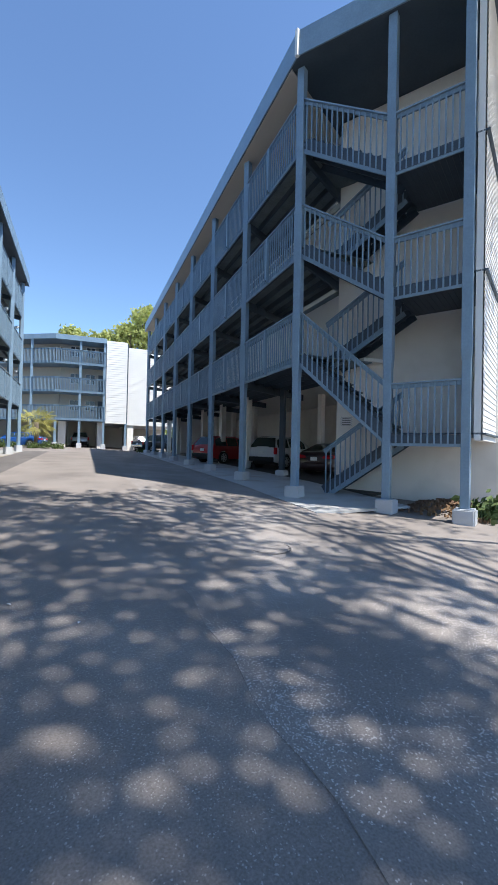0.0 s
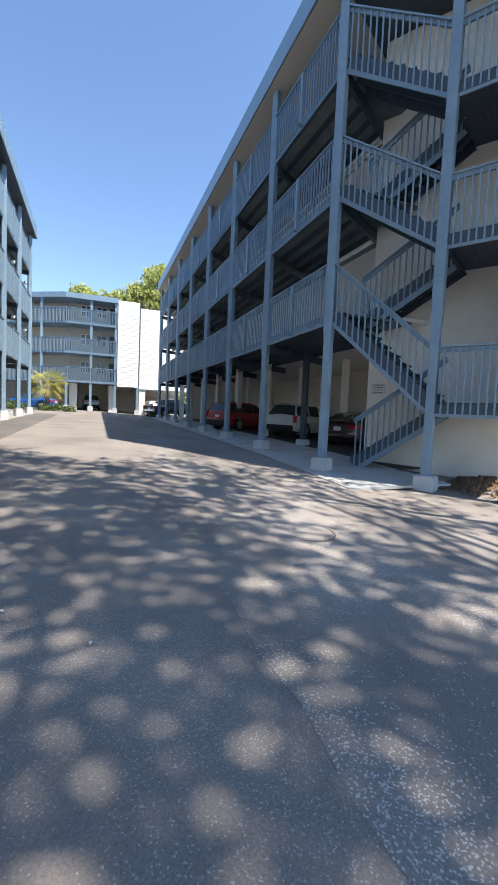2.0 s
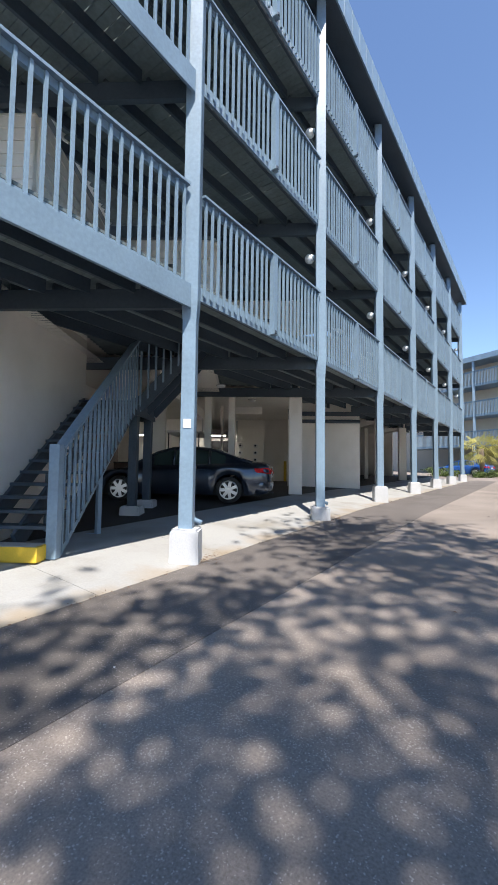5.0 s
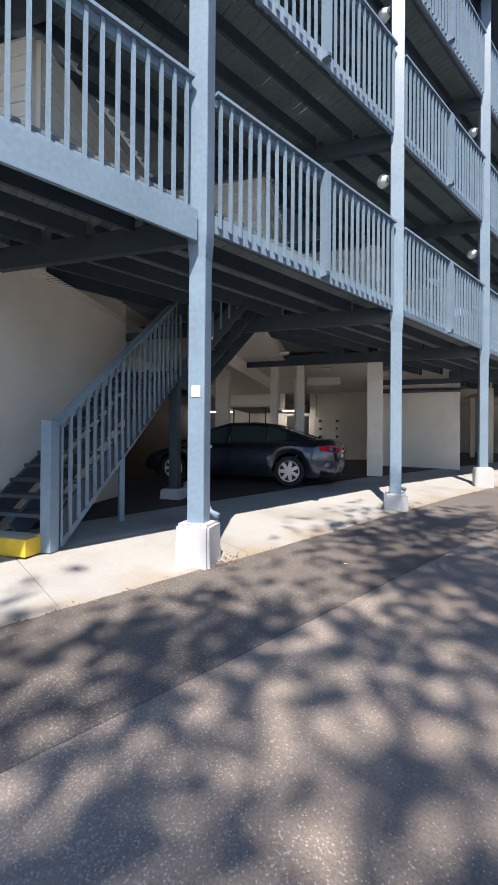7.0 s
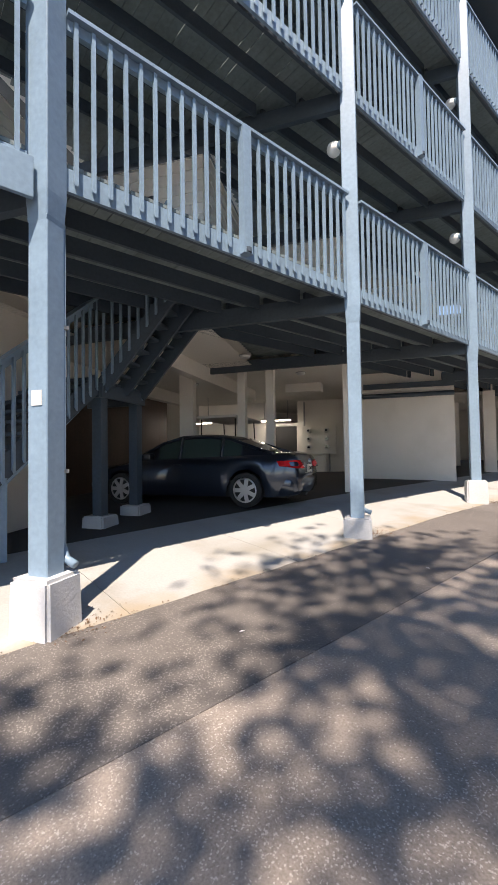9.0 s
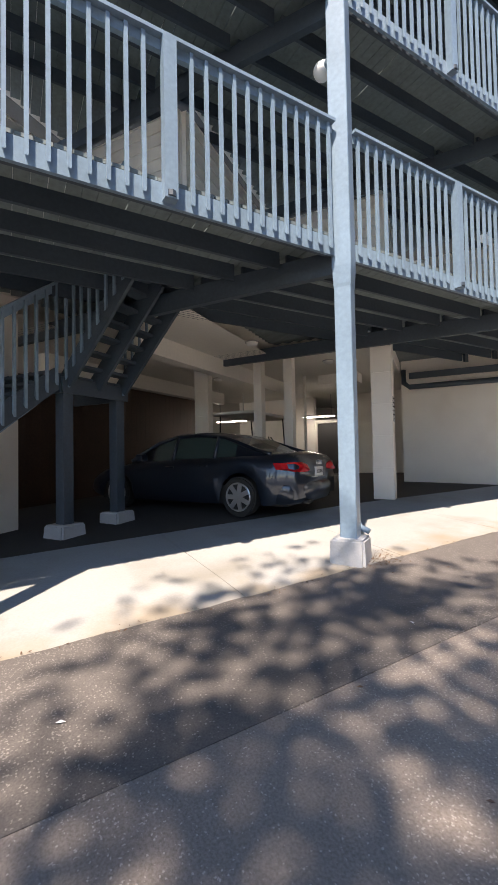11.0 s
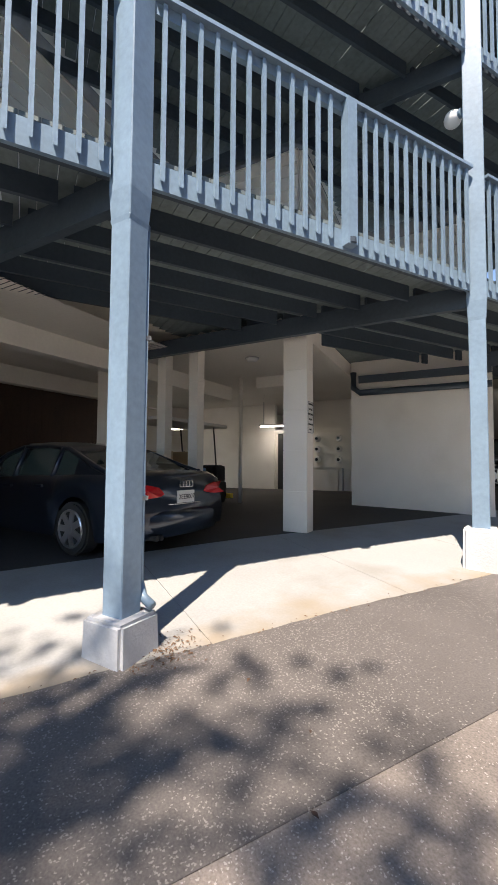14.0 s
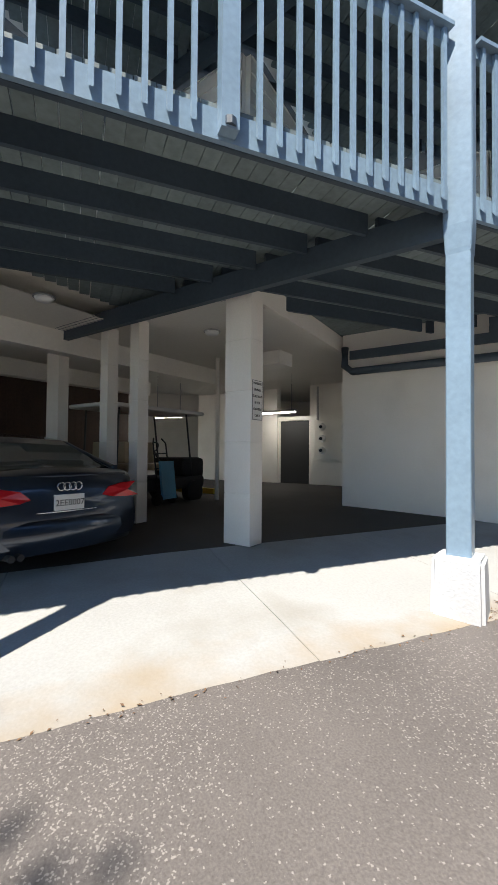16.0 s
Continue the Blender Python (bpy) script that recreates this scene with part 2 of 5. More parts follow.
def shared(name, me, parent, m):
    ob = new(name, me)
    ob.parent = parent
    ob.matrix_basis = m
    return ob


# ---- ground ----
def ground_z(x, y):
    """The drive climbs slowly away from the start and falls to the right."""
    if y < -30:
        y = -30
    base = -0.36 + 0.04 * y if y < 13 else 0.16 + 0.018 * (min(y, 70) - 13)
    return base - (0.05 * min(x, 6.0) if x > 0 else 0.012 * max(x, -20))


def left_floor(x, y):
    z = ground_z(-4.05, y) + 0.012
    run = max(0.0, -4.05 - x)
    return z + 0.075 * min(run, 2.6) + 0.04 * min(max(run - 2.6, 0), 2.2)


def right_floor(x, y):
    return ground_z(4.85, y) + 0.012 + 0.02 * min(max(0.0, x - 4.85), 4.0)


def sheet(name, xs, ys, zf, mat, label, category, thick=0.0):
    bm = bmesh.new()
    g = [[bm.verts.new((x, y, zf(x, y))) for y in ys] for x in xs]
    for i in range(len(xs) - 1):
        for j in range(len(ys) - 1):
            bm.faces.new((g[i][j], g[i + 1][j], g[i + 1][j + 1], g[i][j + 1]))
    if thick:
        r = bmesh.ops.extrude_face_region(bm, geom=list(bm.faces))
        bmesh.ops.translate(bm, vec=(0, 0, -thick), verts=[e for e in r["geom"] if isinstance(e, bmesh.types.BMVert)])
    return setting(name, bm, mat, label, category)


far = [-900, -300, -100, -50]
XS = far + [i * 1.0 for i in range(-24, 25)] + [50, 100, 300, 900]
YS = [-900, -300, -100, -30] + [i * 1.0 for i in range(-25, 71)] + [100, 300, 900]
sheet("ground", XS, YS, ground_z, M_ASPHALT, "worn dark grey asphalt drive with pale stone flecks", "asphalt")
coarse = sheet("road_coarse", [0.88, 1.6, 2.4, 3.2, 4.0, 4.8], [-8 + i * 0.25 for i in range(124)], lambda x, y: ground_z(x, y) + 0.005, M_COARSE, "coarse speckled asphalt beside the older lane", "asphalt", 0.03)
for v in coarse.data.vertices:
    # the seam wanders and drifts towards the older lane
    if v.co.x < 1.0:
        y = v.co.y
        v.co.x += 0.035 * math.sin(y * 2.1) + 0.025 * math.sin(y * 5.3 + 1) - 0.08 * max(0, min(y - 2.5, 3))
sheet("road_strip", [-4.08, -3.5, -3.0, -2.55], [1 + i * 0.5 for i in range(66)], lambda x, y: ground_z(x, y) + 0.005, M_NEWER, "darker strip of newer asphalt along the apron", "asphalt", 0.03)
apron = sheet("pavement_left", [-4.06, -4.6, -5.2, -5.8, -6.5], [i * 1.0 for i in range(1, 34)], lambda x, y: left_floor(x, y) - 0.012, M_CONCRETE, "pale stained concrete apron of cast slabs beside the asphalt drive", "concrete", 0.05)


def slab(y0, y1, seed):
    """One cast slab of the apron, its outer edge chipped and uneven."""
    rnd = random.Random(seed)
    bm = bmesh.new()
    ys = [y0 + 0.003 + (y1 - y0 - 0.006) * j / 12 for j in range(13)]
    xs = [-4.05, -4.6, -5.2, -5.8, -6.5]
    g = []
    for i, x in enumerate(xs):
        g.append([bm.verts.new((x + (rnd.uniform(-0.012, 0.012) if i == 0 else 0), y, left_floor(x, y) + (-0.006 if i == 0 else 0))) for y in ys])
    for i in range(4):
        for j in range(12):
            bm.faces.new((g[i][j], g[i + 1][j], g[i + 1][j + 1], g[i][j + 1]))
    r = bmesh.ops.extrude_face_region(bm, geom=list(bm.faces))
    bmesh.ops.translate(bm, vec=(0, 0, -0.05), verts=[e for e in r["geom"] if isinstance(e, bmesh.types.BMVert)])
    return bm


for k in range(15):
    part("slab", slab(1 + 2.09 * k, 3.09 + 2.09 * k, 100 + k), M_APRON, apron)
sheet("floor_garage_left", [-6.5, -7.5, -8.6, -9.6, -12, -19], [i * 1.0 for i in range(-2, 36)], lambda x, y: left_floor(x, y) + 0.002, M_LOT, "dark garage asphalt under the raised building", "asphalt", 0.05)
sheet("pavement_right", [4.85, 5.5, 6.2, 6.9, 7.6], [i * 1.0 for i in range(8, 44)], right_floor, M_CONCRETE, "pale concrete apron under the raised building", "concrete", 0.06)
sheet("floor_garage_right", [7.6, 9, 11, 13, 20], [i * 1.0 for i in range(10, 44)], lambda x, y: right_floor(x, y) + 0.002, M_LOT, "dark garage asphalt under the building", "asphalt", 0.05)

# ---- left and right buildings ----
PITCH = 4.18
LEVELS = (3.42, 6.49, 9.5)
SOFFIT, TOP = 12.05, 12.75
D = Vector((math.cos(radians(32)), math.sin(radians(32)), 0))
N = Vector((-D.y, D.x, 0))


def post_mesh(z0, z1):
    """A boxed post with a flared collar under the first deck."""
    bm = bmesh.new()
    rings = ((z0, 0.095), (3.22, 0.095), (3.26, 0.1), (3.46, 0.112), (z1, 0.108))
    prev = None
    for z, h in rings:
        cur = [bm.verts.new((sx * h, sy * h, z)) for sx, sy in ((-1, -1), (1, -1), (1, 1), (-1, 1))]
        if prev:
            for i in range(4):
                bm.faces.new((prev[i], prev[(i + 1) % 4], cur[(i + 1) % 4], cur[i]))
        else:
            bm.faces.new(cur[::-1])
        prev = cur
    bm.faces.new(prev)
    edges = [e for e in bm.edges if abs(e.verts[0].co.z - e.verts[1].co.z) > 0.1]
    bmesh.ops.bevel(bm, geom=edges, offset=0.008, segments=1, affect="EDGES")
    return bm


def plinth_mesh(z0, z1, half, seed):
    rnd = random.Random(seed)
    bm = bmesh.new()
    box(bm, -half, -half, z0, half, half, z1)
    bmesh.ops.bevel(bm, geom=list(bm.edges), offset=0.025, segments=2, affect="EDGES")
    for v in bm.verts:
        v.co += Vector((rnd.uniform(-1, 1), rnd.uniform(-1, 1), rnd.uniform(-1, 1))) * 0.006
        s = 1.04 - 0.05 * (v.co.z - z0) / (z1 - z0)
        v.co.x *= s
        v.co.y *= s
    return bm


BALUSTER = None


def baluster_data():
    global BALUSTER
    if BALUSTER is None:
        bm = bmesh.new()
        # square bar, its foot cut on the slant
        pts = ((-0.017, -0.017), (0.017, -0.017), (0.017, 0.017), (-0.017, 0.017))
        lo = [bm.verts.new((x, y, 0.0 + (0 if x > 0 else 0.045))) for x, y in pts]
        hi = [bm.verts.new((x, y, 1.43)) for x, y in pts]
        for i in range(4):
            bm.faces.new((lo[i], lo[(i + 1) % 4], hi[(i + 1) % 4], hi[i]))
        bm.faces.new(lo[::-1])
        bm.faces.new(hi)
        BALUSTER = mesh_of("baluster", bm, M_BLUE)
    return BALUSTER


def railing(parent, p, q, z, outward, single, mid=True, rise=0.0, foot=0.2):
    """A deck railing from p to q (x, y) over the deck at beam level z; balusters stand outside the rails. rise: climb from p to q."""
    p, q, o = Vector((*p, 0)), Vector((*q, 0)), Vector((*outward, 0)).normalized()
    up = Vector((0, 0, rise))
    bm = bmesh.new()
    bar(bm, p + Vector((0, 0, z + 1.6)), q + up + Vector((0, 0, z + 1.6)), 0.05, 0.1)
    rail = part("railing", bm, M_BLUE, parent)
    bm = bmesh.new()
    bar(bm, p + Vector((0, 0, z + foot + 0.05)), q + up + Vector((0, 0, z + foot + 0.05)), 0.04, 0.2)
    part("rim_board", bm, M_BLUE, rail)
    bm = bmesh.new()
    bar(bm, p + o * 0.02 + Vector((0, 0, z + 1.665)), q + up + o * 0.02 + Vector((0, 0, z + 1.665)), 0.14, 0.035)
    part("cap_rail", bm, M_BLUE, rail)
    length = (q - p).length
    n = max(2, int(round(length / 0.152)))
    turn = math.atan2(o.y, o.x)
    rest = bmesh.new()
    for i in range(n):
        f = (i + 0.5) / n
        if mid and abs(f - 0.5) < 0.6 / n:
            continue
        at = p + (q - p) * f + o * 0.045 + Vector((0, 0, z + foot + rise * f))
        if single:
            shared("baluster", baluster_data(), rail, Matrix.Translation(at) @ Matrix.Rotation(turn, 4, "Z"))
        else:
            box(rest, at.x - 0.02, at.y - 0.02, at.z, at.x + 0.02, at.y + 0.02, at.z + 1.43)
    if single:
        rest.free()
    else:
        b = part("baluster_infill", rest, M_BLUE, rail)
        b["kind"] = "stuff"
    if mid:
        bm = bmesh.new()
        c = (p + q) / 2 + o * 0.06
        bar(bm, c + Vector((0, 0, z + 0.18 + rise / 2)), c + Vector((0, 0, z + 1.66 + rise / 2)), 0.12, 0.1, side=(q - p))
        bm2 = bmesh.new()
        bmesh.ops.create_cone(bm2, cap_ends=True, segments=8, radius1=0.045, radius2=0.045, depth=0.05, matrix=Matrix.Translation(c + o * 0.03 + Vector((0, 0, z + 0.22 + rise / 2))))
        mp = part("mid_post", bm, M_BLUE, rail)
        part("bolt", bm2, M_DARKBLUE, rail)
    return rail


def saw(k, s, x_front, y0, sign=1):
    """Corners of the stepped body wall in bay k."""
    y = y0 + PITCH * k
    return Vector((x_front - 2.2 * sign, y - 1.08, 0)), Vector((x_front - 4.25 * sign, y + 1.76, 0))


def deck(parent, x_front, ys, z, sign, far_x, single):
    """One walkway: cross beams on the slant, joists, boards with gaps."""
    inner = x_front - sign * 2.3
    for row, y in enumerate(ys):
        bm = bmesh.new()
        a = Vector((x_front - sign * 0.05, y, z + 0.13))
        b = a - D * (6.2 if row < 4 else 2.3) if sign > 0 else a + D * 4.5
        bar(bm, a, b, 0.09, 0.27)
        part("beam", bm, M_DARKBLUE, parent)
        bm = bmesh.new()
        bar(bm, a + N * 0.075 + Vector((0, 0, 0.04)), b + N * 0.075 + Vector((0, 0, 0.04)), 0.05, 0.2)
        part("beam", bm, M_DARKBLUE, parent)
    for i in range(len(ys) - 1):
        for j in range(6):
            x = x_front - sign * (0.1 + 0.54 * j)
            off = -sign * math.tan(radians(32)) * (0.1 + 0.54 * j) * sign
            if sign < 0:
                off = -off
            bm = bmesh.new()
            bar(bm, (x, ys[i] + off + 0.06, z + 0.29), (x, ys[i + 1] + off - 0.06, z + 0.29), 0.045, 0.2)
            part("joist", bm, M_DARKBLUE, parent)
    bm = bmesh.new()
    y = ys[0] - 0.2
    rnd = random.Random(3)
    while y < ys[-1] + 0.2:
        x1 = far_x(y)
        x0 = x_front - sign * 0.03
        if single and sign > 0 and 5 < y < 22:
            one = bmesh.new()
            box(one, x0, y, z + 0.39, x1, y + 0.134, z + 0.425 + rnd.uniform(-0.002, 0.002))
            part("deck_board", one, M_DECK, parent)
        else:
            box(bm, x0, y, z + 0.39, x1, y + 0.134, z + 0.425 + rnd.uniform(-0.002, 0.002))
        y += 0.134 + rnd.choice((0.004, 0.006, 0.008, 0.013))
    d = part("decking", bm, M_DECK, parent)
    d["kind"] = "stuff"
    return d


def wall_slab(bm, p, q, z0, z1, w):
    bar(bm, (p[0], p[1], (z0 + z1) / 2), (q[0], q[1], (z0 + z1) / 2), w, z1 - z0)


def lap_siding(bm, p, q, z0, z1, out, step=0.2):
    """Overlapping boards on a wall from p to q."""
    p, q, o = Vector((*p, 0)), Vector((*q, 0)), Vector((*out, 0)).normalized()
    z = z0
    last = [bm.verts.new(v + Vector((0, 0, z0))) for v in (p, q)]
    while z < z1 - 0.01:
        h = min(step, z1 - z)
        lip = [bm.verts.new(v + o * 0.03 + Vector((0, 0, z))) for v in (p, q)]
        top = [bm.verts.new(v + o * 0.012 + Vector((0, 0, z + h))) for v in (p, q)]
        bm.faces.new((last[0], last[1], lip[1], lip[0]))
        bm.faces.new((lip[0], lip[1], top[1], top[0]))
        last = top
        z += h


# left building
LX = -4.25
LY = [2.48 + PITCH * k for k in range(8)]
left = thing("apartment_building", "three-storey apartment building raised on blue-grey posts over open parking", "building")


def left_in(y):
    """Where the left walkway meets the stepped body wall."""
    f = ((y - (LY[1] - 1.08)) / PITCH) % 1.0
    a = 2.84 / PITCH
    return -6.45 - 2.05 * (f / a if f < a else (1 - f) / (1 - a))


for k, y in enumerate(LY):
    g0 = left_floor(LX, y)
    top = g0 + (0.26 if k == 2 else 0.42 if k != 3 else 0.46)
    p = part("post", post_mesh(top - 0.01, SOFFIT), M_BLUE, left)
    p.matrix_basis = pose(LX, y, 0, 0, 0, 32)
    p = part("plinth", plinth_mesh(g0 - 0.12, top, 0.19, k), M_PLINTH, left, "white-painted concrete plinth")
    p.matrix_basis = pose(LX, y, 0, 0, 0, 32)
for fl, z in enumerate(LEVELS):
    deck(left, LX, LY, z, 1, left_in, fl == 0)
    for k in range(7):
        railing(left, (LX, LY[k] + 0.15), (LX, LY[k + 1] - 0.15), z, (1, 0), fl < 2 and k in (0, 1, 2, 3), mid=k > 0)

for z in LEVELS:
    bm = bmesh.new()
    box(bm, LX + 0.07, LY[0] + 0.12, z - 0.06, LX + 0.11, LY[1] - 0.12, z + 0.27, 0.006)
    part("fascia_board", bm, M_BLUE, left)

# body above the parking: stepped walls with siding
for k in range(-1, 7):
    y = LY[1] + PITCH * k
    A, B, A2 = (-6.45, y - 1.08), (-8.5, y + 1.76), (-6.45, y - 1.08 + PITCH)
    for fl, z in enumerate(LEVELS):
        zt = (LEVELS[fl + 1] if fl < 2 else SOFFIT)
        for p, q, o in ((A, B, D), (B, A2, -N)):
            bm = bmesh.new()
            wall_slab(bm, p, q, z + 0.43, zt, 0.14)
            w = part("wall", bm, M_SIDING, left)
            bm = bmesh.new()
            lap_siding(bm, (p[0] + o.x * 0.072, p[1] + o.y * 0.072), (q[0] + o.x * 0.072, q[1] + o.y * 0.072), z + 0.43, zt, (o.x, o.y))
            part("lap_siding", bm, M_SIDING, w)
# doors and windows on the landings
for k in range(0, 6):
    y = LY[1] + PITCH * k
    B, A2 = Vector((-8.5, y + 1.76, 0)), Vector((-6.45, y - 1.08 + PITCH, 0))
    for fl, z in enumerate(LEVELS):
        bm = bmesh.new()
        c = B.lerp(A2, 0.45) - N * 0.13
        bar(bm, c - D * 0.45 + Vector((0, 0, z + 1.45)), c + D * 0.45 + Vector((0, 0, z + 1.45)), 0.06, 2.03)
        dr = part("door", bm, M_DARKBLUE, left, "dark blue entrance door")
        bm = bmesh.new()
        bmesh.ops.create_uvsphere(bm, u_segments=8, v_segments=6, radius=0.035, matrix=Matrix.Translation(c + D * 0.36 - N * 0.07 + Vector((0, 0, z + 1.4))))
        part("door_knob", bm, M_CHROME, dr)
# roof with its deep fascia
bm = bmesh.new()
prism(bm, ((LX + 0.32, 1.0), (LX + 0.32, LY[-1] + 0.5), (-19, LY[-1] + 0.5), (-19, 1.0)), SOFFIT + 0.02, TOP - 0.05)
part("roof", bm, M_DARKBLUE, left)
bm = bmesh.new()
box(bm, LX + 0.322, 0.98, SOFFIT, LX + 0.36, LY[-1] + 0.54, TOP)
box(bm, -19, LY[-1] + 0.502, SOFFIT, LX + 0.32, LY[-1] + 0.54, TOP)
for k in range(1, 60):
    yy = 1 + k * 0.52
    box(bm, LX + 0.36, yy, SOFFIT, LX + 0.375, yy + 0.02, TOP - 0.02)
part("fascia", bm, M_BLUE, left)
# globe lamps under the decks
for k in range(2, 8):
    for fl in (0, 1, 2):
        z = (LEVELS + (12.3,))[fl + 1] - 0.5
        bm = bmesh.new()
        bmesh.ops.create_uvsphere(bm, u_segments=14, v_segments=10, radius=0.11, matrix=Matrix.Translation((LX - 0.26, LY[k] - 0.02, z)))
        bm2 = bmesh.new()
        bmesh.ops.create_cone(bm2, cap_ends=True, segments=12, radius1=0.05, radius2=0.06, depth=0.1, matrix=Matrix.Translation((LX - 0.18, LY[k] - 0.02, z)) @ Matrix.Rotation(radians(90), 4, "Y"))
        gl = tagged(new("wall_lamp", mesh_of("wall_lamp", bm, M_LAMP, True)), "white glass globe lamp on a post", "lamp", "globe lamps on the posts")
        part("mount", bm2, M_BLUE, gl)

# garage below the left building
bm = bmesh.new()
prism(bm, ((-19, 0), (-6.9, 0), (-6.9, LY[-1] + 0.4), (-19, LY[-1] + 0.4)), 3.86, 3.96)
setting("ceiling", bm, M_SOFFIT, "white garage ceiling", "ceiling")


def soffit(y):
    """Ribbed soffit boards behind the deck of one bay."""
    A, B = Vector((-6.45, y - 1.08, 3.56)), Vector((-8.5, y + 1.76, 3.56))
    bm = bmesh.new()
    n = 46
    L = 9.0
    for i in range(n):
        p = A + (B - A) * (i / n) - D * 0.0
        q = A + (B - A) * ((i + 0.82) / n)
        vs = [bm.verts.new(v) for v in (p, q, q - D * L, p - D * L)]
        bm.faces.new(vs)
        r = A + (B - A) * ((i + 1) / n)
        up = Vector((0, 0, 0.012))
        vs = [bm.verts.new(v) for v in (q + up, r + up, r + up - D * L, q + up - D * L)]
        bm.faces.new(vs)
        vs = [bm.verts.new(v) for v in (q, q + up, q + up - D * L, q - D * L)]
        bm.faces.new(vs)
    return setting("ceiling_soffit", bm, M_SOFFIT, "white ribbed soffit boards over the parking bay", "soffit")


for k in range(0, 6):
    soffit(LY[1] + PITCH * k)
    if k > 1:
        y = LY[1] + PITCH * k
        bm = bmesh.new()
        wall_slab(bm, (-6.43, y - 1.06), (-8.5, y + 1.8), 3.5, 3.8, 0.05)
        setting("trim_soffit", bm, M_WHITE, "white fascia board closing the soffit", "fascia")


def pillar(x, y, w, d, z0, z1, label):
    """A painted block pillar with its courses."""
    th = thing("pillar", label, "pillar", (x, y, z0), kind="structure", rz=32)
    n = max(1, round((z1 - z0) / 0.61))
    h = (z1 - z0) / n
    bm = bmesh.new()
    box(bm, -w / 2 + 0.006, -d / 2 + 0.006, 0, w / 2 - 0.006, d / 2 - 0.006, z1 - z0)
    part("core", bm, M_WHITE, th)
    bm = bmesh.new()
    box(bm, -w / 2, -d / 2, 0.002, w / 2, d / 2, h - 0.003, 0.006)
    me = mesh_of("block", bm, M_WHITE)
    for i in range(n):
        shared("block", me, th, Matrix.Translation((0, 0, i * h)))
    return th


def at_grid(y, back, along=0.0):
    """A place behind the front pillar of the bay at post row y."""
    p = Vector((-6.57, y - 1.02, 0)) - D * back + N * along
    return p


for k in (3, 5, 6):
    y = LY[k]
    p = at_grid(y, 0)
    pillar(p.x, p.y, 0.4, 0.26 if k == 3 else 0.2, left_floor(p.x, p.y), 3.57, "white-painted concrete block pillar with a parking notice" if k == 3 else "white-painted concrete block pillar")
    for back, w in ((2.0, 0.2), (2.75, 0.2), (4.3, 0.4)):
        p = at_grid(y, back)
        pillar(p.x, p.y, w, 0.2, left_floor(p.x, p.y), 3.57, "white-painted square garage pillar")

# side wall closing one bay, and the walls behind
bm = bmesh.new()
wall_slab(bm, (-8.45, 16.85), (-6.1, 18.38), 0.2, 3.85, 0.2)
setting("wall_bay", bm, M_WHITE, "white-painted rendered wall between the parking bays", "wall")
bm = bmesh.new()
wall_slab(bm, (-12.6, 18.6), (-9.0, 20.85), 0.3, 3.9, 0.2)
setting("wall_meters", bm, M_WHITE, "white garage wall carrying electric meters", "wall")
bm = bmesh.new()
for a, b in ((0, 33),):
    wall_slab(bm, (-18.5, a), (-18.5, b), 0, 3.9, 0.2)
setting("wall_back", bm, M_WHITE, "white garage back wall", "wall")
bm = bmesh.new()
wall_slab(bm, (-18.4, 31.9), (-13.4, 31.9), 0, 3.85, 0.2)
wall_slab(bm, (-11.7, 31.9), (-8.6, 31.9), 0, 3.85, 0.2)
wall_slab(bm, (-13.4, 31.9), (-11.7, 31.9), 2.6, 3.85, 0.2)
setting("wall_end_left", bm, M_WHITE, "white garage end wall", "wall")
bm = bmesh.new()
wall_slab(bm, (8.6, 39.6), (13.9, 39.6), -0.2, 3.85, 0.2)
setting("wall_end_right", bm, M_WHITE, "white garage end wall", "wall")
bm = bmesh.new()
wall_slab(bm, (-5.3, 2.95), (-8.2, 7.6), -0.4, 3.86, 0.18)
setting("wall_stair", bm, M_WHITE, "white rendered wall beside the outside stair", "wall")

# right building
RX = 5.45
RY = [10.2 + 4.25 * k for k in range(8)]
right = thing("apartment_building", "shaded three-storey apartment building on blue posts over parked cars", "building")
for k, y in enumerate(RY):
    g0 = right_floor(RX, y)
    top = g0 + 0.3
    p = part("post", post_mesh(top - 0.01, SOFFIT), M_BLUE, right)
    p.matrix_basis = pose(RX, y, 0, 0, 0, 32)
    p = part("plinth", plinth_mesh(g0 - 0.15, top, 0.215, 20 + k), M_PLINTH, right, "white-painted concrete plinth")
    p.matrix_basis = pose(RX, y, 0, 0, 0, 32)


def right_in(y):
    return 7.9


for fl, z in enumerate(LEVELS):
    deck(right, RX, RY, z, -1, right_in, fl == 0)
    for k in range(7):
        railing(right, (RX, RY[k] + 0.15), (RX, RY[k + 1] - 0.15), z, (-1, 0), k in (0, 1))
for fl, z in enumerate(LEVELS):
    bm = bmesh.new()
    zt = (LEVELS[fl + 1] if fl < 2 else SOFFIT)
    wall_slab(bm, (7.98, 11.5), (7.98, RY[-1]), z + 0.43, zt, 0.14)
    part("wall", bm, M_SIDING, right)
bm = bmesh.new()
prism(bm, ((RX - 0.32, RY[0] - 0.3), (RX + 2.6, 6.1), (20, 6.1), (20, RY[-1] + 0.5), (RX - 0.32, RY[-1] + 0.5)), SOFFIT + 0.02, TOP - 0.05)
part("roof", bm, M_DARKBLUE, right)
bm = bmesh.new()
box(bm, RX - 0.36, RY[0] - 0.3, SOFFIT, RX - 0.322, RY[-1] + 0.54, TOP)
wall_slab(bm, (RX - 0.34, RY[0] - 0.32), (RX + 2.6, 6.05), SOFFIT, TOP, 0.04)
part("fascia", bm, M_BLUE, right)
bm = bmesh.new()
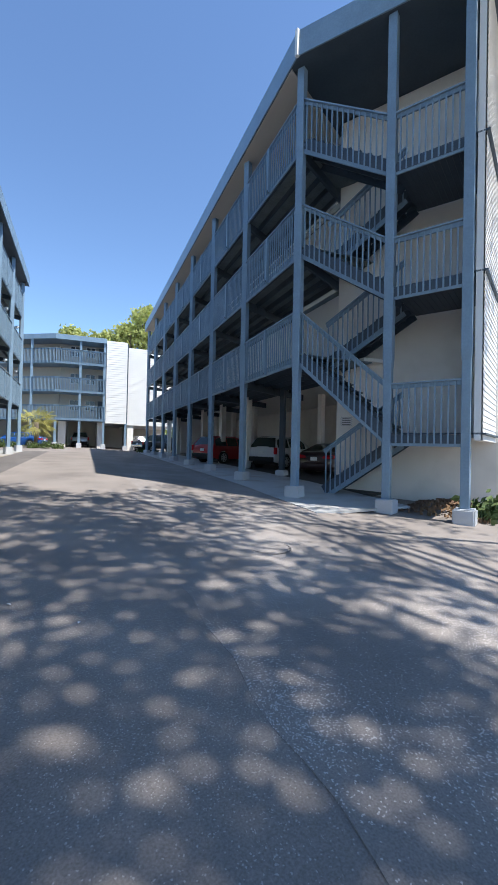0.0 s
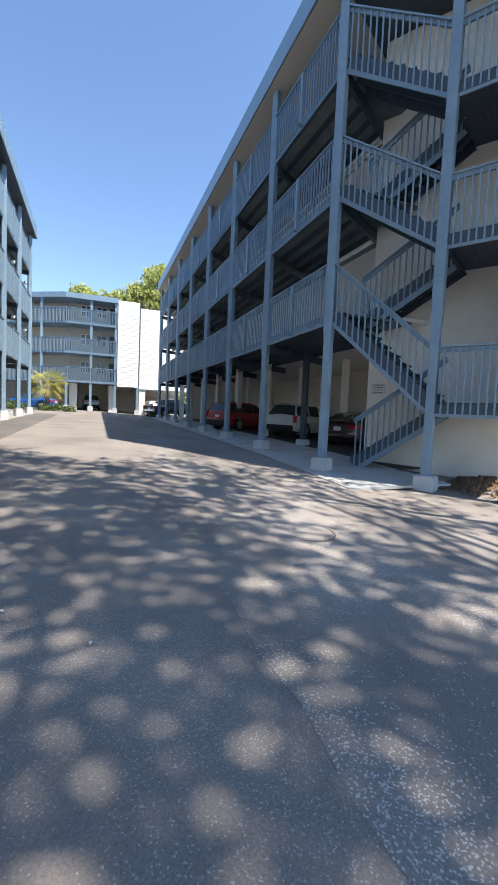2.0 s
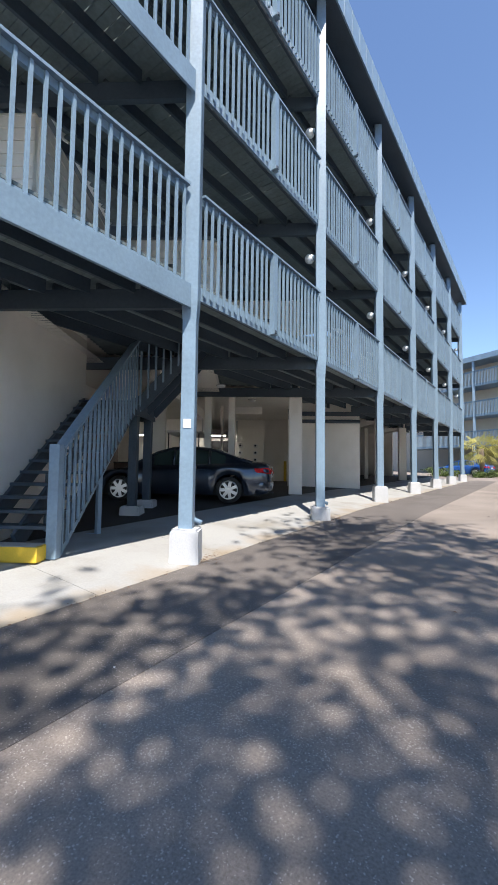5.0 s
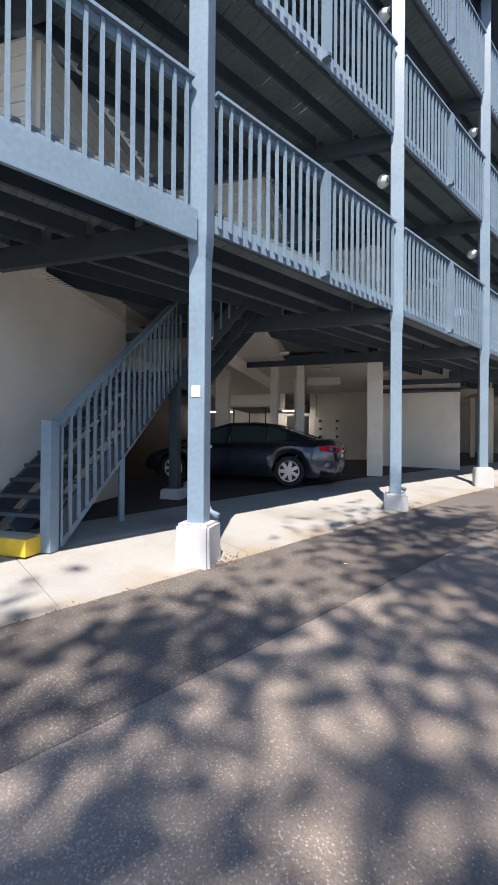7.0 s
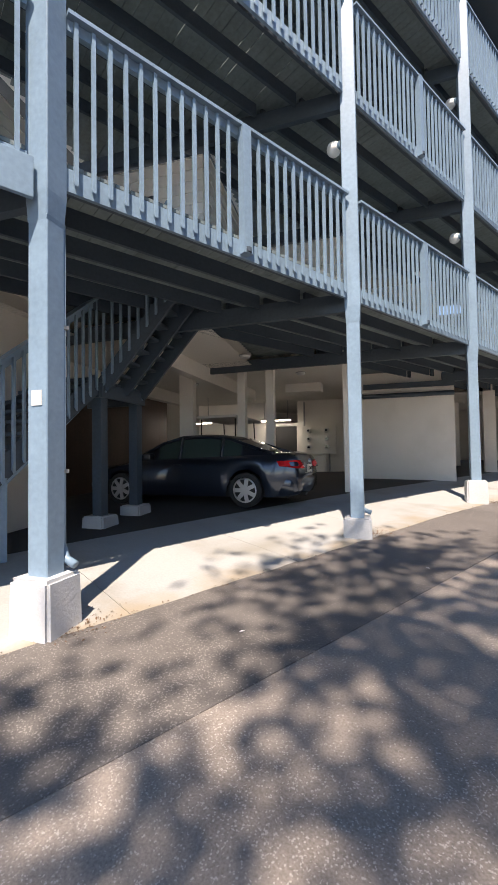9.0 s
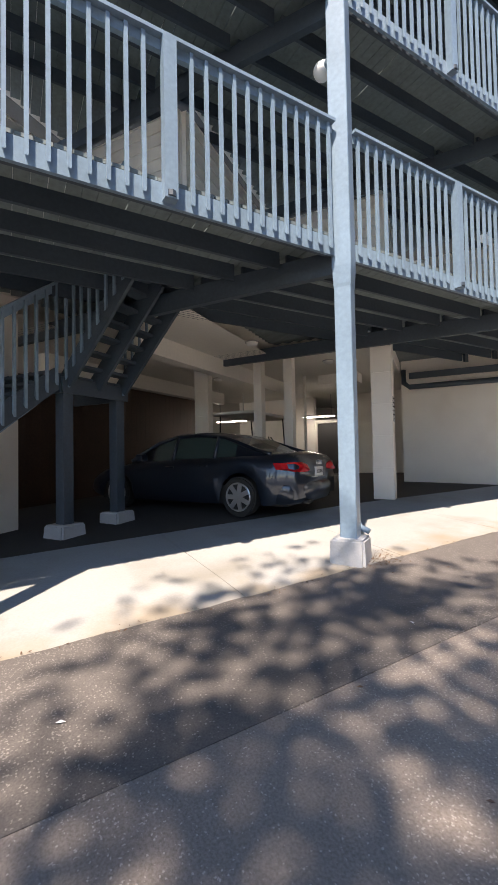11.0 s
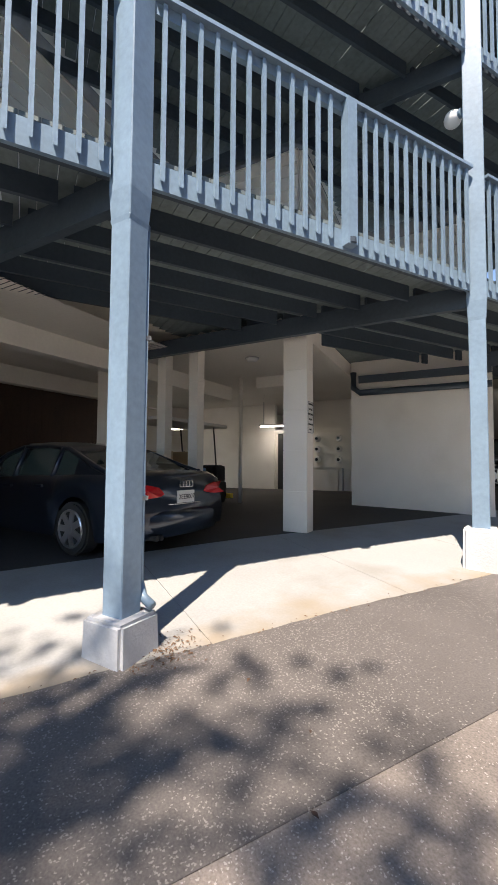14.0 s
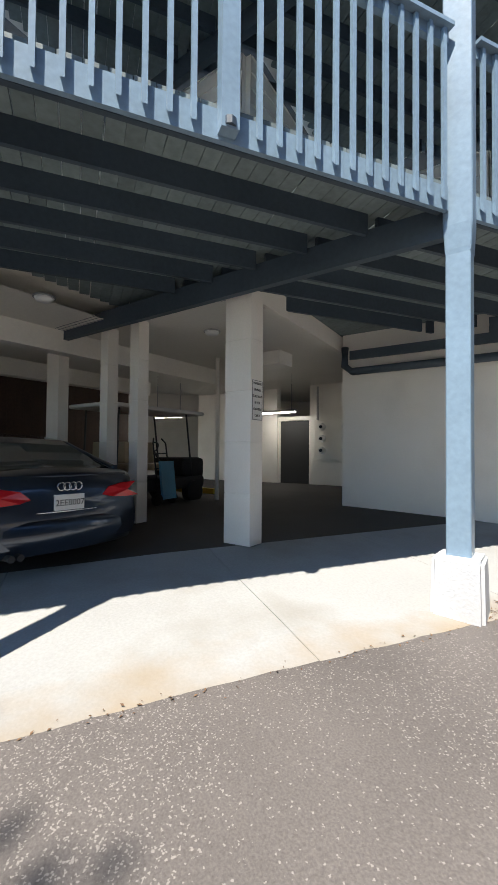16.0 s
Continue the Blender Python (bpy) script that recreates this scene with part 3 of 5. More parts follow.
prism(bm, ((7.6, 10), (20, 10), (20, RY[-1] + 0.4), (7.6, RY[-1] + 0.4)), 3.86, 3.96)
setting("ceiling_right", bm, M_SOFFIT, "white garage ceiling", "ceiling")
bm = bmesh.new()
wall_slab(bm, (14, 10), (14, 40.5), -0.4, 3.85, 0.2)
for k in range(1, 8):
    for x in (7.75, 10.6):
        y = RY[k] + (x - RX) * 0.62 - 0.4
        if (k, x) != (1, 7.75):
            pillar(x, y, 0.4, 0.2, right_floor(x, y), 3.85, "white-painted block pillar under the shaded building")
bm2 = bmesh.new()
prism(bm2, ((RX - 0.3, RY[0] + 0.1), (7.9, RY[0] + 1.75), (7.9, RY[-1] + 0.4), (RX - 0.3, RY[-1] + 0.4)), SOFFIT - 0.02, SOFFIT + 0.015)
part("roof_soffit", bm2, M_BEIGE, right, "beige boarded soffit")
setting("wall_right", bm, M_WHITE, "white garage back wall", "wall")

# ---- stairs ----
def flight(parent, p, q, across, width, steps, mat=None):
    """An open timber flight from p up to q (stringer lines), treads reaching along across."""
    p, q, a = Vector(p), Vector(q), Vector(across).normalized()
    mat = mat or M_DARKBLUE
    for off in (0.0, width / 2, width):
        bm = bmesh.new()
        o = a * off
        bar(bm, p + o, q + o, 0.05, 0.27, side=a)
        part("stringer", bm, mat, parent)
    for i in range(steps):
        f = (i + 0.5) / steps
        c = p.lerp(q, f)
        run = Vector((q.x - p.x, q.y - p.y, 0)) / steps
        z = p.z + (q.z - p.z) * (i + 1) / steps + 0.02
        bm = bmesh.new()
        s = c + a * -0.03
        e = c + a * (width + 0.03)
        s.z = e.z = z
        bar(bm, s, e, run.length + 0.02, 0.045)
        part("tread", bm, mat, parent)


UP = Vector((0, 0, 1))
stair = thing("stair", "open blue timber stair rising from the concrete apron", "stair")
P0 = Vector((-5.5, 5.55, 0))
g0 = left_floor(P0.x, P0.y)
P1 = P0 + N * 3.05
flight(stair, (P0.x, P0.y, g0 + 0.18), (P1.x, P1.y, 2.5), -D, 1.05, 13)
railing(stair, P0.xy, P1.xy, g0 - 0.25, D.xy, True, mid=False, rise=2.42, foot=0.22)
bm = bmesh.new()
box(bm, -0.07, -0.07, 0, 0.07, 0.07, 1.46, 0.012)
np_ = part("newel", bm, M_BLUE, stair)
np_.matrix_basis = pose(P0.x + 0.03, P0.y - 0.04, g0, 0, 0, 32)
bm = bmesh.new()
c = P0 + N * 1.35
for o in (0.0, 0.85):
    bar(bm, c - D * o + UP * (g0 + 0.05), c - D * o + UP * 1.1, 0.07, 0.07)
bar(bm, c + UP * (g0 + 0.07), c - D * 0.9 + UP * (g0 + 0.07), 0.07, 0.07)
part("trestle", bm, M_BLUE, stair)
# landing
L0 = P1 - D * 1.15
for i in range(9):
    a = L0 + N * (0.07 + i * 0.14)
    bm = bmesh.new()
    bar(bm, a + UP * 2.52, a + D * 1.2 + UP * 2.52, 0.13, 0.04)
    part("landing_board", bm, M_DARKBLUE, stair)
bm = bmesh.new()
for o in (0.0, 1.2):
    bar(bm, L0 + N * o + UP * 2.38, L0 + N * o + D * 1.2 + UP * 2.38, 0.05, 0.22)
bar(bm, P1 + D * 0.05 + UP * 2.38, P1 + D * 0.05 + N * 1.25 + UP * 2.38, 0.05, 0.22)
part("landing_frame", bm, M_DARKBLUE, stair)
Q0 = P1 + D * 0.02
TOPZ = 3.8
flight(stair, Q0 + N * 0.1 + UP * 2.45, Q0 + N * 0.1 + D * 1.25 + UP * TOPZ, N, 1.05, 7)
for s in (0.1, 1.15):
    a = (P1 + N * s).xy
    railing(stair, a, (P1 + N * s + D * 1.25).xy, 2.15, (-N if s < 0.5 else N).xy, True, mid=False, rise=1.35, foot=0.22)
for s in (0.12, 1.12):
    c = P1 + N * s - D * 0.05
    gz = left_floor(c.x, c.y)
    bm = bmesh.new()
    box(bm, -0.085, -0.085, gz + 0.15, 0.085, 0.085, 2.5, 0.01)
    o = part("post", bm, M_DARKBLUE, stair)
    o.matrix_basis = pose(c.x, c.y, 0, 0, 0, 32)
    o = part("plinth", plinth_mesh(gz - 0.05, gz + 0.17, 0.2, int(s * 50)), M_PLINTH, stair, "white-painted concrete pad")
    o.matrix_basis = pose(c.x, c.y, 0, 0, 0, 32)
# yellow first step
bm = bmesh.new()
box(bm, -1.15, -0.32, 0, 0.02, 0.0, 0.19, 0.012)
o = tagged(new("step", mesh_of("step", bm, M_YELLOW)), "yellow-edged concrete step at the foot of the stair", "step")
o.matrix_world = pose(P0.x - 0.05, P0.y - 0.05, g0, 0, 0, 32)
bm = bmesh.new()
box(bm, -1.13, -0.3, 0.19, -0.02, -0.03, 0.194)
part("step_top", bm, M_CONCRETE, o, "worn concrete step top")


def notice(name, label, lines, w, h, m, size, mat=M_SIGN):
    """A flat sign with its lettering, facing the local +x side."""
    bm = bmesh.new()
    box(bm, -0.008, -w / 2, -h / 2, 0, w / 2, h / 2, 0.002)
    s = tagged(new(name, mesh_of(name, bm, mat)), label, "sign")
    s.matrix_world = m
    bm = bmesh.new()
    for a, b, c, d in ((-w / 2 + 0.008, -h / 2 + 0.008, w / 2 - 0.008, -h / 2 + 0.013), (-w / 2 + 0.008, h / 2 - 0.013, w / 2 - 0.008, h / 2 - 0.008),
                       (-w / 2 + 0.008, -h / 2 + 0.008, -w / 2 + 0.013, h / 2 - 0.008), (w / 2 - 0.013, -h / 2 + 0.008, w / 2 - 0.008, h / 2 - 0.008)):
        box(bm, 0.0, a, b, 0.003, c, d)
    part("border", bm, M_INK, s)
    n = len(lines)
    for i, text in enumerate(lines):
        z = h / 2 - (i + 0.75) * h / (n + 0.35)
        if text:
            cu = bpy.data.curves.new("lettering", "FONT")
            cu.body, cu.size, cu.align_x, cu.extrude = text, size, "CENTER", 0.0015
            cu.materials.append(M_INK)
            t = new("lettering", cu)
            t.parent = s
            t.matrix_basis = Matrix.Translation((0.003, 0, z)) @ Matrix(((0, 0, 1, 0), (1, 0, 0, 0), (0, 1, 0, 0), (0, 0, 0, 1)))
        else:
            bm = bmesh.new()
            box(bm, 0.0, -w * 0.36, z, 0.003, w * 0.36, z + size * 0.6)
            part("lettering", bm, M_INK, s)
    return s


pf = at_grid(LY[3], 0) + D * 0.206
notice("parking_notice", "white parking notice with black lettering on the block pillar", ["PARKING", "UNDER", "BUILDINGS", "IS FOR", "OWNERS", "ONLY"], 0.23, 0.5, pose(pf.x, pf.y, 2.2, 0, 0, 32), 0.042)
c = Vector((-6.6, 5.03, 0))
c = Vector((-5.3, 2.95, 0)).lerp(Vector((-8.2, 7.6, 0)), 0.37) + D * 0.1
notice("wall_notice", "small white notice on the stair wall", ["", "", "", "", ""], 0.42, 0.28, pose(c.x, c.y, 2.55, 0, 0, 32), 0.03)
bm = bmesh.new()
box(bm, -0.05, -0.006, -0.06, 0.05, 0, 0.06)
o = tagged(new("post_tag", mesh_of("post_tag", bm, M_SIGN)), "small white tag on a blue post", "sign")
o.matrix_world = pose(LX + 0.0965 * math.sin(radians(32)), LY[1] - 0.0965 * math.cos(radians(32)), 1.8, 0, 0, 32)

# pipes under the deck
bm = bmesh.new()
tube(bm, [(-8.3, 16.75, 3.55), (-8.27, 16.72, 3.2), (-8.15, 16.8, 3.08), (-6.0, 18.2, 3.08)], 0.07, 10)
tagged(new("drain_pipe", mesh_of("drain_pipe", bm, M_DARKBLUE, True)), "dark blue drain pipe along the bay wall", "pipe")
bm = bmesh.new()
bar(bm, (-8.1, 16.72, 3.36), (-5.95, 18.12, 3.36), 0.06, 0.16)
tagged(new("ledger_board", mesh_of("ledger_board", bm, M_DARKBLUE)), "dark blue timber ledger above the drain pipe", "beam")
for y in (LY[1], LY[2]):
    bm = bmesh.new()
    tube(bm, [(LX - 0.05, y + 0.13, 3.3), (LX - 0.05, y + 0.13, 0.62), (LX, y + 0.15, 0.5), (LX + 0.1, y + 0.19, 0.46)], 0.035, 8)
    pipe = new("downpipe", mesh_of("downpipe", bm, M_BLUE, True))
    tagged(pipe, "slim blue-grey downpipe behind a post", "pipe")
    for z in (1.2, 2.4):
        bm = bmesh.new()
        box(bm, LX - 0.1, y + 0.09, z, LX, y + 0.175, z + 0.03)
        part("pipe_clip", bm, M_METAL, pipe)

# ---- right-hand stair tower ----
tower = thing("stair_tower", "blue timber stair tower with slatted railings and white wall", "stair")
R1 = Vector((RX, RY[0], 0))
R0, R00 = R1 - N * 2.6, R1 - N * 4.35
for i, c in enumerate((R0, R00)):
    gz = ground_z(c.x, c.y)
    o = part("post", post_mesh(gz + 0.3, SOFFIT), M_BLUE, tower)
    o.matrix_basis = pose(c.x, c.y, 0, 0, 0, 32)
    o = part("plinth", plinth_mesh(gz - 0.15, gz + 0.33, 0.22, 40 + i), M_PLINTH, tower, "white-painted concrete plinth")
    o.matrix_basis = pose(c.x, c.y, 0, 0, 0, 32)
HALF = (1.35, 4.95, 8.05)
for i, (lv, hf) in enumerate(zip(LEVELS, HALF)):
    zf = hf + 0.25
    for j in range(15):
        a = R0 - N * (0.07 + j * 0.143)
        bm = bmesh.new()
        bar(bm, a + UP * zf, a + D * 2.45 + UP * zf, 0.135, 0.04)
        part("landing_board", bm, M_DARKBLUE, tower)
    railing(tower, R0.xy, R00.xy, hf - 0.2, (-D).xy, True, mid=False)
    # front flight falls from the deck to the landing, the back flight goes on down
    flight(tower, R0 + UP * (hf + 0.2), R1 - N * 0.15 + UP * (lv + 0.35), D, 1.1, 9)
    railing(tower, R0.xy, (R1 - N * 0.12).xy, hf - 0.2, (-D).xy, True, mid=False, rise=lv - hf + 0.15)
    low = LEVELS[i - 1] + 0.35 if i else right_floor(6.5, 10) + 0.1
    b0 = R1 + D * 1.25 - N * 0.3
    b1 = R0 + D * 1.25
    flight(tower, b0 + UP * low, b1 + UP * (hf + 0.2), D, 1.05, 11 if i == 0 else 9)
    railing(tower, b0.xy, b1.xy, low - 0.45, (-D).xy, True, mid=False, rise=hf + 0.2 - low)
    bm = bmesh.new()
    bar(bm, R0 + UP * (hf + 0.12), R00 + UP * (hf + 0.12), 0.06, 0.2)
    part("beam", bm, M_DARKBLUE, tower)
bm = bmesh.new()
a, b = R1 + D * 2.6 + N * 1.2, R00 + D * 2.6 - N * 0.4
wall_slab(bm, (a - N * 1.3).xy, b.xy, -0.6, SOFFIT, 0.18)
part("wall", bm, M_WHITE, tower, "white rendered wall behind the stairs")
bm = bmesh.new()
c = Vector((7.7, 15.6, 0))
gz = right_floor(c.x, c.y)
box(bm, -0.1, -0.1, gz + 0.2, 0.1, 0.1, 3.7, 0.01)
o = part("post", bm, M_DARKBLUE, tower, "dark blue inner post")
o.matrix_basis = pose(c.x, c.y, 0, 0, 0, 32)
o = part("plinth", plinth_mesh(gz - 0.1, gz + 0.22, 0.21, 55), M_PLINTH, tower, "white-painted concrete pad")
o.matrix_basis = pose(c.x, c.y, 0, 0, 0, 32)
bm = bmesh.new()
a, b = R00 - N * 0.22, R00 + D * 5 - N * 0.22
wall_slab(bm, a.xy, b.xy, 1.45, SOFFIT, 0.14)
lap_siding(bm, (a - N * 0.08).xy, (b - N * 0.08).xy, 1.45, SOFFIT, (-N).xy, 0.14)
part("siding_wall", bm, M_SIDING, tower, "sunlit white lap siding")
bm = bmesh.new()
rnd = random.Random(8)
for i in range(420):
    u, v = rnd.random(), rnd.random()
    p = R0 + D * (0.3 + 2.2 * u) - N * (0.2 + 2.0 * v)
    s = rnd.uniform(0.03, 0.08)
    z = ground_z(p.x, p.y) + 0.04 + 0.22 * math.sin(math.pi * u) * math.sin(math.pi * v)
    bmesh.ops.create_cube(bm, size=1, matrix=Matrix.Translation((p.x, p.y, z)) @ Euler((rnd.random() * 3, rnd.random() * 3, rnd.random() * 3)).to_matrix().to_4x4() @ Matrix.Diagonal((s * 1.6, s * 0.8, s * 0.5, 1)))
tagged(new("mulch", mesh_of("mulch", bm, M_MULCH)), "brown wood mulch heaped beside the stair", "mulch", kind="stuff")


# ---- plants ----
def leaf_cloud(bm, centre, radii, clumps, per, size, rnd, spread=0.8, flat=0.5):
    """Leaves in clumps through an uneven crown."""
    for i in range(clumps):
        while True:
            d = Vector((rnd.uniform(-1, 1), rnd.uniform(-1, 1), rnd.uniform(-1, 1)))
            if d.length < 1:
                break
        c = Vector(centre) + Vector((d.x * radii[0], d.y * radii[1], d.z * radii[2]))
        r = spread * rnd.uniform(0.6, 1.5)
        for j in range(per):
            p = c + Vector((rnd.gauss(0, 0.45), rnd.gauss(0, 0.45), rnd.gauss(0, 0.3))) * r
            s = size * rnd.uniform(0.6, 1.4)
            e = Euler((rnd.gauss(0, flat), rnd.gauss(0, flat), rnd.uniform(0, 6.28))).to_matrix()
            vs = [bm.verts.new(p + e @ Vector(v) * s) for v in ((-0.5, 0, 0), (0, -0.28, 0.05), (0.5, 0, 0), (0, 0.28, 0.05))]
            bm.faces.new(vs)


def tree(name, label, base, top, crown_c, radii, clumps, per, size, seed, trunk_r=0.25, spread=0.8, leaf=M_LEAF):
    rnd = random.Random(seed)
    th = thing(name, label, "tree", base)
    b = Vector(base)
    bm = bmesh.new()
    t = Vector(top) - b
    tube(bm, [(0, 0, -0.2), t * 0.3 + Vector((0.1, 0.05, 0)), t * 0.65, t], [trunk_r * 1.25, trunk_r, trunk_r * 0.8, trunk_r * 0.45], 10)
    for i in range(9):
        s = t * rnd.uniform(0.55, 0.95)
        a = rnd.uniform(0, 6.28)
        e = Vector(crown_c) - b + Vector((math.cos(a) * radii[0], math.sin(a) * radii[1], rnd.uniform(-0.4, 0.5) * radii[2])) * rnd.uniform(0.5, 0.85)
        m = s.lerp(e, 0.5) + Vector((0, 0, 0.4))
        tube(bm, [s, m, e], [trunk_r * 0.4, trunk_r * 0.25, trunk_r * 0.08], 6)
    part("trunk", bm, M_BARK, th, smooth=True)
    bm = bmesh.new()
    leaf_cloud(bm, Vector(crown_c) - b, radii, clumps, per, size, rnd, spread, 0.5 if leaf == M_LEAF else 1.1)
    part("crown", bm, leaf, th)
    return th


tree("shade_tree", "tall broadleaf tree shading the asphalt drive", (11.0, -11.0, ground_z(11, -11)), (8.6, -5.0, 14.2), (8.8, -2.6, 15.0), (5.6, 8.6, 1.3), 195, 46, 0.22, 5, 0.3, 0.82)
tree("shade_tree", "tall broadleaf tree spreading over the drive", (1.0, -13.0, ground_z(1, -13)), (3.6, -5.0, 14.0), (4.9, -3.5, 14.8), (3.5, 7.7, 1.2), 225, 46, 0.22, 6, 0.3, 0.82)
tree("shade_tree", "slender tree reaching over the drive", (13.0, 1.0, ground_z(13, 1)), (5.5, 3.4, 14.6), (3.2, 3.5, 15.2), (2.1, 2.0, 0.8), 32, 40, 0.22, 7, 0.07, 0.78)
for i, (x, y, z, r) in enumerate(((-2.2, 66, 16.4, 1.9), (2.6, 67, 16.2, 2.3), (6.3, 66, 17.3, 2.7), (9.2, 66, 20.3, 3.4), (-14, 64, 11.5, 4), (-20, 60, 9, 4))):
    tree("background_tree", "green tree behind the far building", (x, y, ground_z(x, y)), (x, y, z), (x, y, z), (r, r, r * 0.85), 80, 30, 0.6, 30 + i, 0.28, 0.85, leaf=M_FARLEAF)
# added leaf belt that blocks the bright horizon behind the buildings
bm = bmesh.new()
rnd = random.Random(77)
for i in range(60):
    x = -50 + i * 2.0 + rnd.uniform(-1, 1)
    leaf_cloud(bm, (x, 75 + rnd.uniform(-3, 3), 3.5), (2.2, 2, 3.2), 16, 20, 1.0, rnd, 1.2, 1.0)
for i in range(46):
    y = -10 + i * 2.0
    for x in (-24, 27):
        leaf_cloud(bm, (x + rnd.uniform(-1, 1), y, 2.2), (1.2, 1.8, 2.2), 14, 16, 0.7, rnd, 0.9, 1.0)
tagged(new("hedge", mesh_of("hedge", bm, M_FARLEAF)), "added green leaf belt hiding the bright horizon", "hedge", kind="stuff")

# palm in the island bed
palm = thing("palm", "small palm with arching yellow-green fronds in a planting bed", "palm tree", (-4.1, 41.0, ground_z(-4, 41)))
bm = bmesh.new()
tube(bm, [(0, 0, -0.1), (0.05, 0, 1.0), (0, 0.05, 2.3)], [0.24, 0.19, 0.22], 10)
part("trunk", bm, M_BARK, palm, smooth=True)
rnd = random.Random(12)
for i in range(34):
    a, el = rnd.uniform(0, 6.28), rnd.uniform(-0.9, 1.3)
    bm = bmesh.new()
    L = rnd.uniform(1.1, 1.6)
    d = Vector((math.cos(a) * math.cos(el), math.sin(a) * math.cos(el), math.sin(el)))
    side = d.cross(UP).normalized()
    p0 = Vector((0, 0.05, 2.4))
    tip = p0 + d * L * 0.55
    tube(bm, [p0, tip], 0.015, 4)
    for j in range(13):
        f = (j - 6) / 6
        q = tip + (d * math.cos(f * 1.3) + side * math.sin(f * 1.3)) * L * 0.75 - UP * (0.35 + 0.2 * abs(f))
        w = side * 0.03 * math.cos(f) + d * 0.03
        mid = tip.lerp(q, 0.55) + UP * 0.12
        bm.faces.new([bm.verts.new(v) for v in (tip, mid + w, q, mid - w)])
    part("frond", bm, M_PALM, palm)
for i, (x, y, r) in enumerate(((-6.5, 40.5, 0.5), (-5.6, 40.2, 0.45), (-4.2, 40.3, 0.4), (-3.2, 40.6, 0.55), (-2.4, 40.3, 0.45), (-7.6, 40.8, 0.7), (5.3, 41.5, 0.5), (6.2, 41.8, 0.5))):
    bm = bmesh.new()
    leaf_cloud(bm, (0, 0, r * 0.5), (r * 1.1, r * 0.8, r * 0.5), 16, 22, 0.16, random.Random(60 + i), 0.35, 1.0)
    o = tagged(new("shrub", mesh_of("shrub", bm, M_GRASS if i % 2 else M_LEAF)), "low green shrub at the edge of the bed", "shrub", "shrubs in the bed")
    o.location = (x, y, ground_z(x, y))
bm = bmesh.new()
leaf_cloud(bm, (0, 0, 0.25), (0.35, 0.35, 0.25), 10, 16, 0.25, random.Random(90), 0.3, 1.2)
o = tagged(new("plant", mesh_of("plant", bm, M_GRASS)), "green leafy plant beside the mulch", "plant")
o.location = (8.6, 6.6, ground_z(8.6, 6.6))

# ---- far building ----
far_b = thing("apartment_building", "sunlit blue-grey and white apartment building closing the drive", "building")
FG = ground_z(0, 46)
FL = (3.55, 6.4, 9.3)
bm = bmesh.new()
prism(bm, ((1.95, 46), (4.05, 46), (4.05, 57), (1.95, 57)), 3.4, 12.1)
lap_siding(bm, (1.95, 46), (4.05, 46), 3.4, 12.1, (0, -1), 0.25)
part("wall", bm, M_SIDING, far_b, "white lap-sided stair block")
bm = bmesh.new()
prism(bm, ((4.2, 46.6), (10, 46.6), (10, 57), (4.2, 57)), 3.3, 11.7)
lap_siding(bm, (4.2, 46.6), (10, 46.6), 3.3, 11.7, (0, -1), 0.25)
part("wall", bm, M_SIDING, far_b, "white lap-sided block")
bm = bmesh.new()
box(bm, 4.05, 46.2, 3.4, 4.19, 46.6, 12.0)
part("trim", bm, M_DARKBLUE, far_b)
OUT = ((-12.0, 51.2), (-2.95, 45.9), (1.9, 45.9))
INN = ((-12.0, 53.6), (-2.6, 48.2), (1.9, 48.2))
for i, z in enumerate(FL):
    zt = FL[i + 1] if i < 2 else 11.75
    bm = bmesh.new()
    wall_slab(bm, INN[0], INN[1], z, zt, 0.15)
    part("wall", bm, M_BEIGE, far_b)
    bm = bmesh.new()
    wall_slab(bm, INN[1], INN[2], z, zt, 0.15)
    part("wall", bm, M_BEIGE, far_b)
    bm = bmesh.new()
    prism(bm, (OUT[0], OUT[1], OUT[2], INN[2], INN[1], INN[0]), z, z + 0.25)
    part("deck", bm, M_BLUE, far_b)
    for a, b in ((OUT[0], OUT[1]), (OUT[1], OUT[2])):
        d = (Vector(b) - Vector(a)).normalized()
        railing(far_b, a, b, z - 0.15, (d.y, -d.x), False, mid=False)
    for x in (-1.15, 0.4):
        bm = bmesh.new()
        box(bm, x - 0.5, 48.06, z + 1.2, x + 0.5, 48.12, z + 2.3)
        w = part("window", bm, M_SIDING, far_b, "white-framed window")
        for sx in (-0.24, 0.24):
            for sz in (1.47, 2.02):
                bm = bmesh.new()
                box(bm, x + sx - 0.19, 48.045, z + sz - 0.22, x + sx + 0.19, 48.06, z + sz + 0.22)
                part("pane", bm, M_GLASS, w)
    bm = bmesh.new()
    box(bm, 1.2, 48.05, z + 0.25, 1.85, 48.12, z + 2.3)
    part("door", bm, M_DARKBLUE, far_b)
for x, y in ((-2.85, 46.05), (-0.6, 46.05), (1.75, 46.05), (-5.2, 47.3), (4.0, 46.2)):
    gz = ground_z(x, y)
    bm = bmesh.new()
    box(bm, x - 0.12, y - 0.12, gz + 0.4, x + 0.12, y + 0.12, 3.5 if x > 3 or -4 < x < -2 else 11.8, 0.01)
    part("post", bm, M_BLUE, far_b)
    o = part("plinth", plinth_mesh(gz - 0.1, gz + 0.5, 0.25, int(abs(x) * 10)), M_PLINTH, far_b, "white concrete plinth")
    o.location = (x, y, 0)
for x0, x1, y in ((-2.6, -1.9, 46.9), (1.2, 1.75, 47), (4.25, 4.9, 46.7)):
    bm = bmesh.new()
    box(bm, x0, y, 0.3, x1, y + 6, 3.5)
    part("garage_wall", bm, M_WHITE, far_b)
bm = bmesh.new()
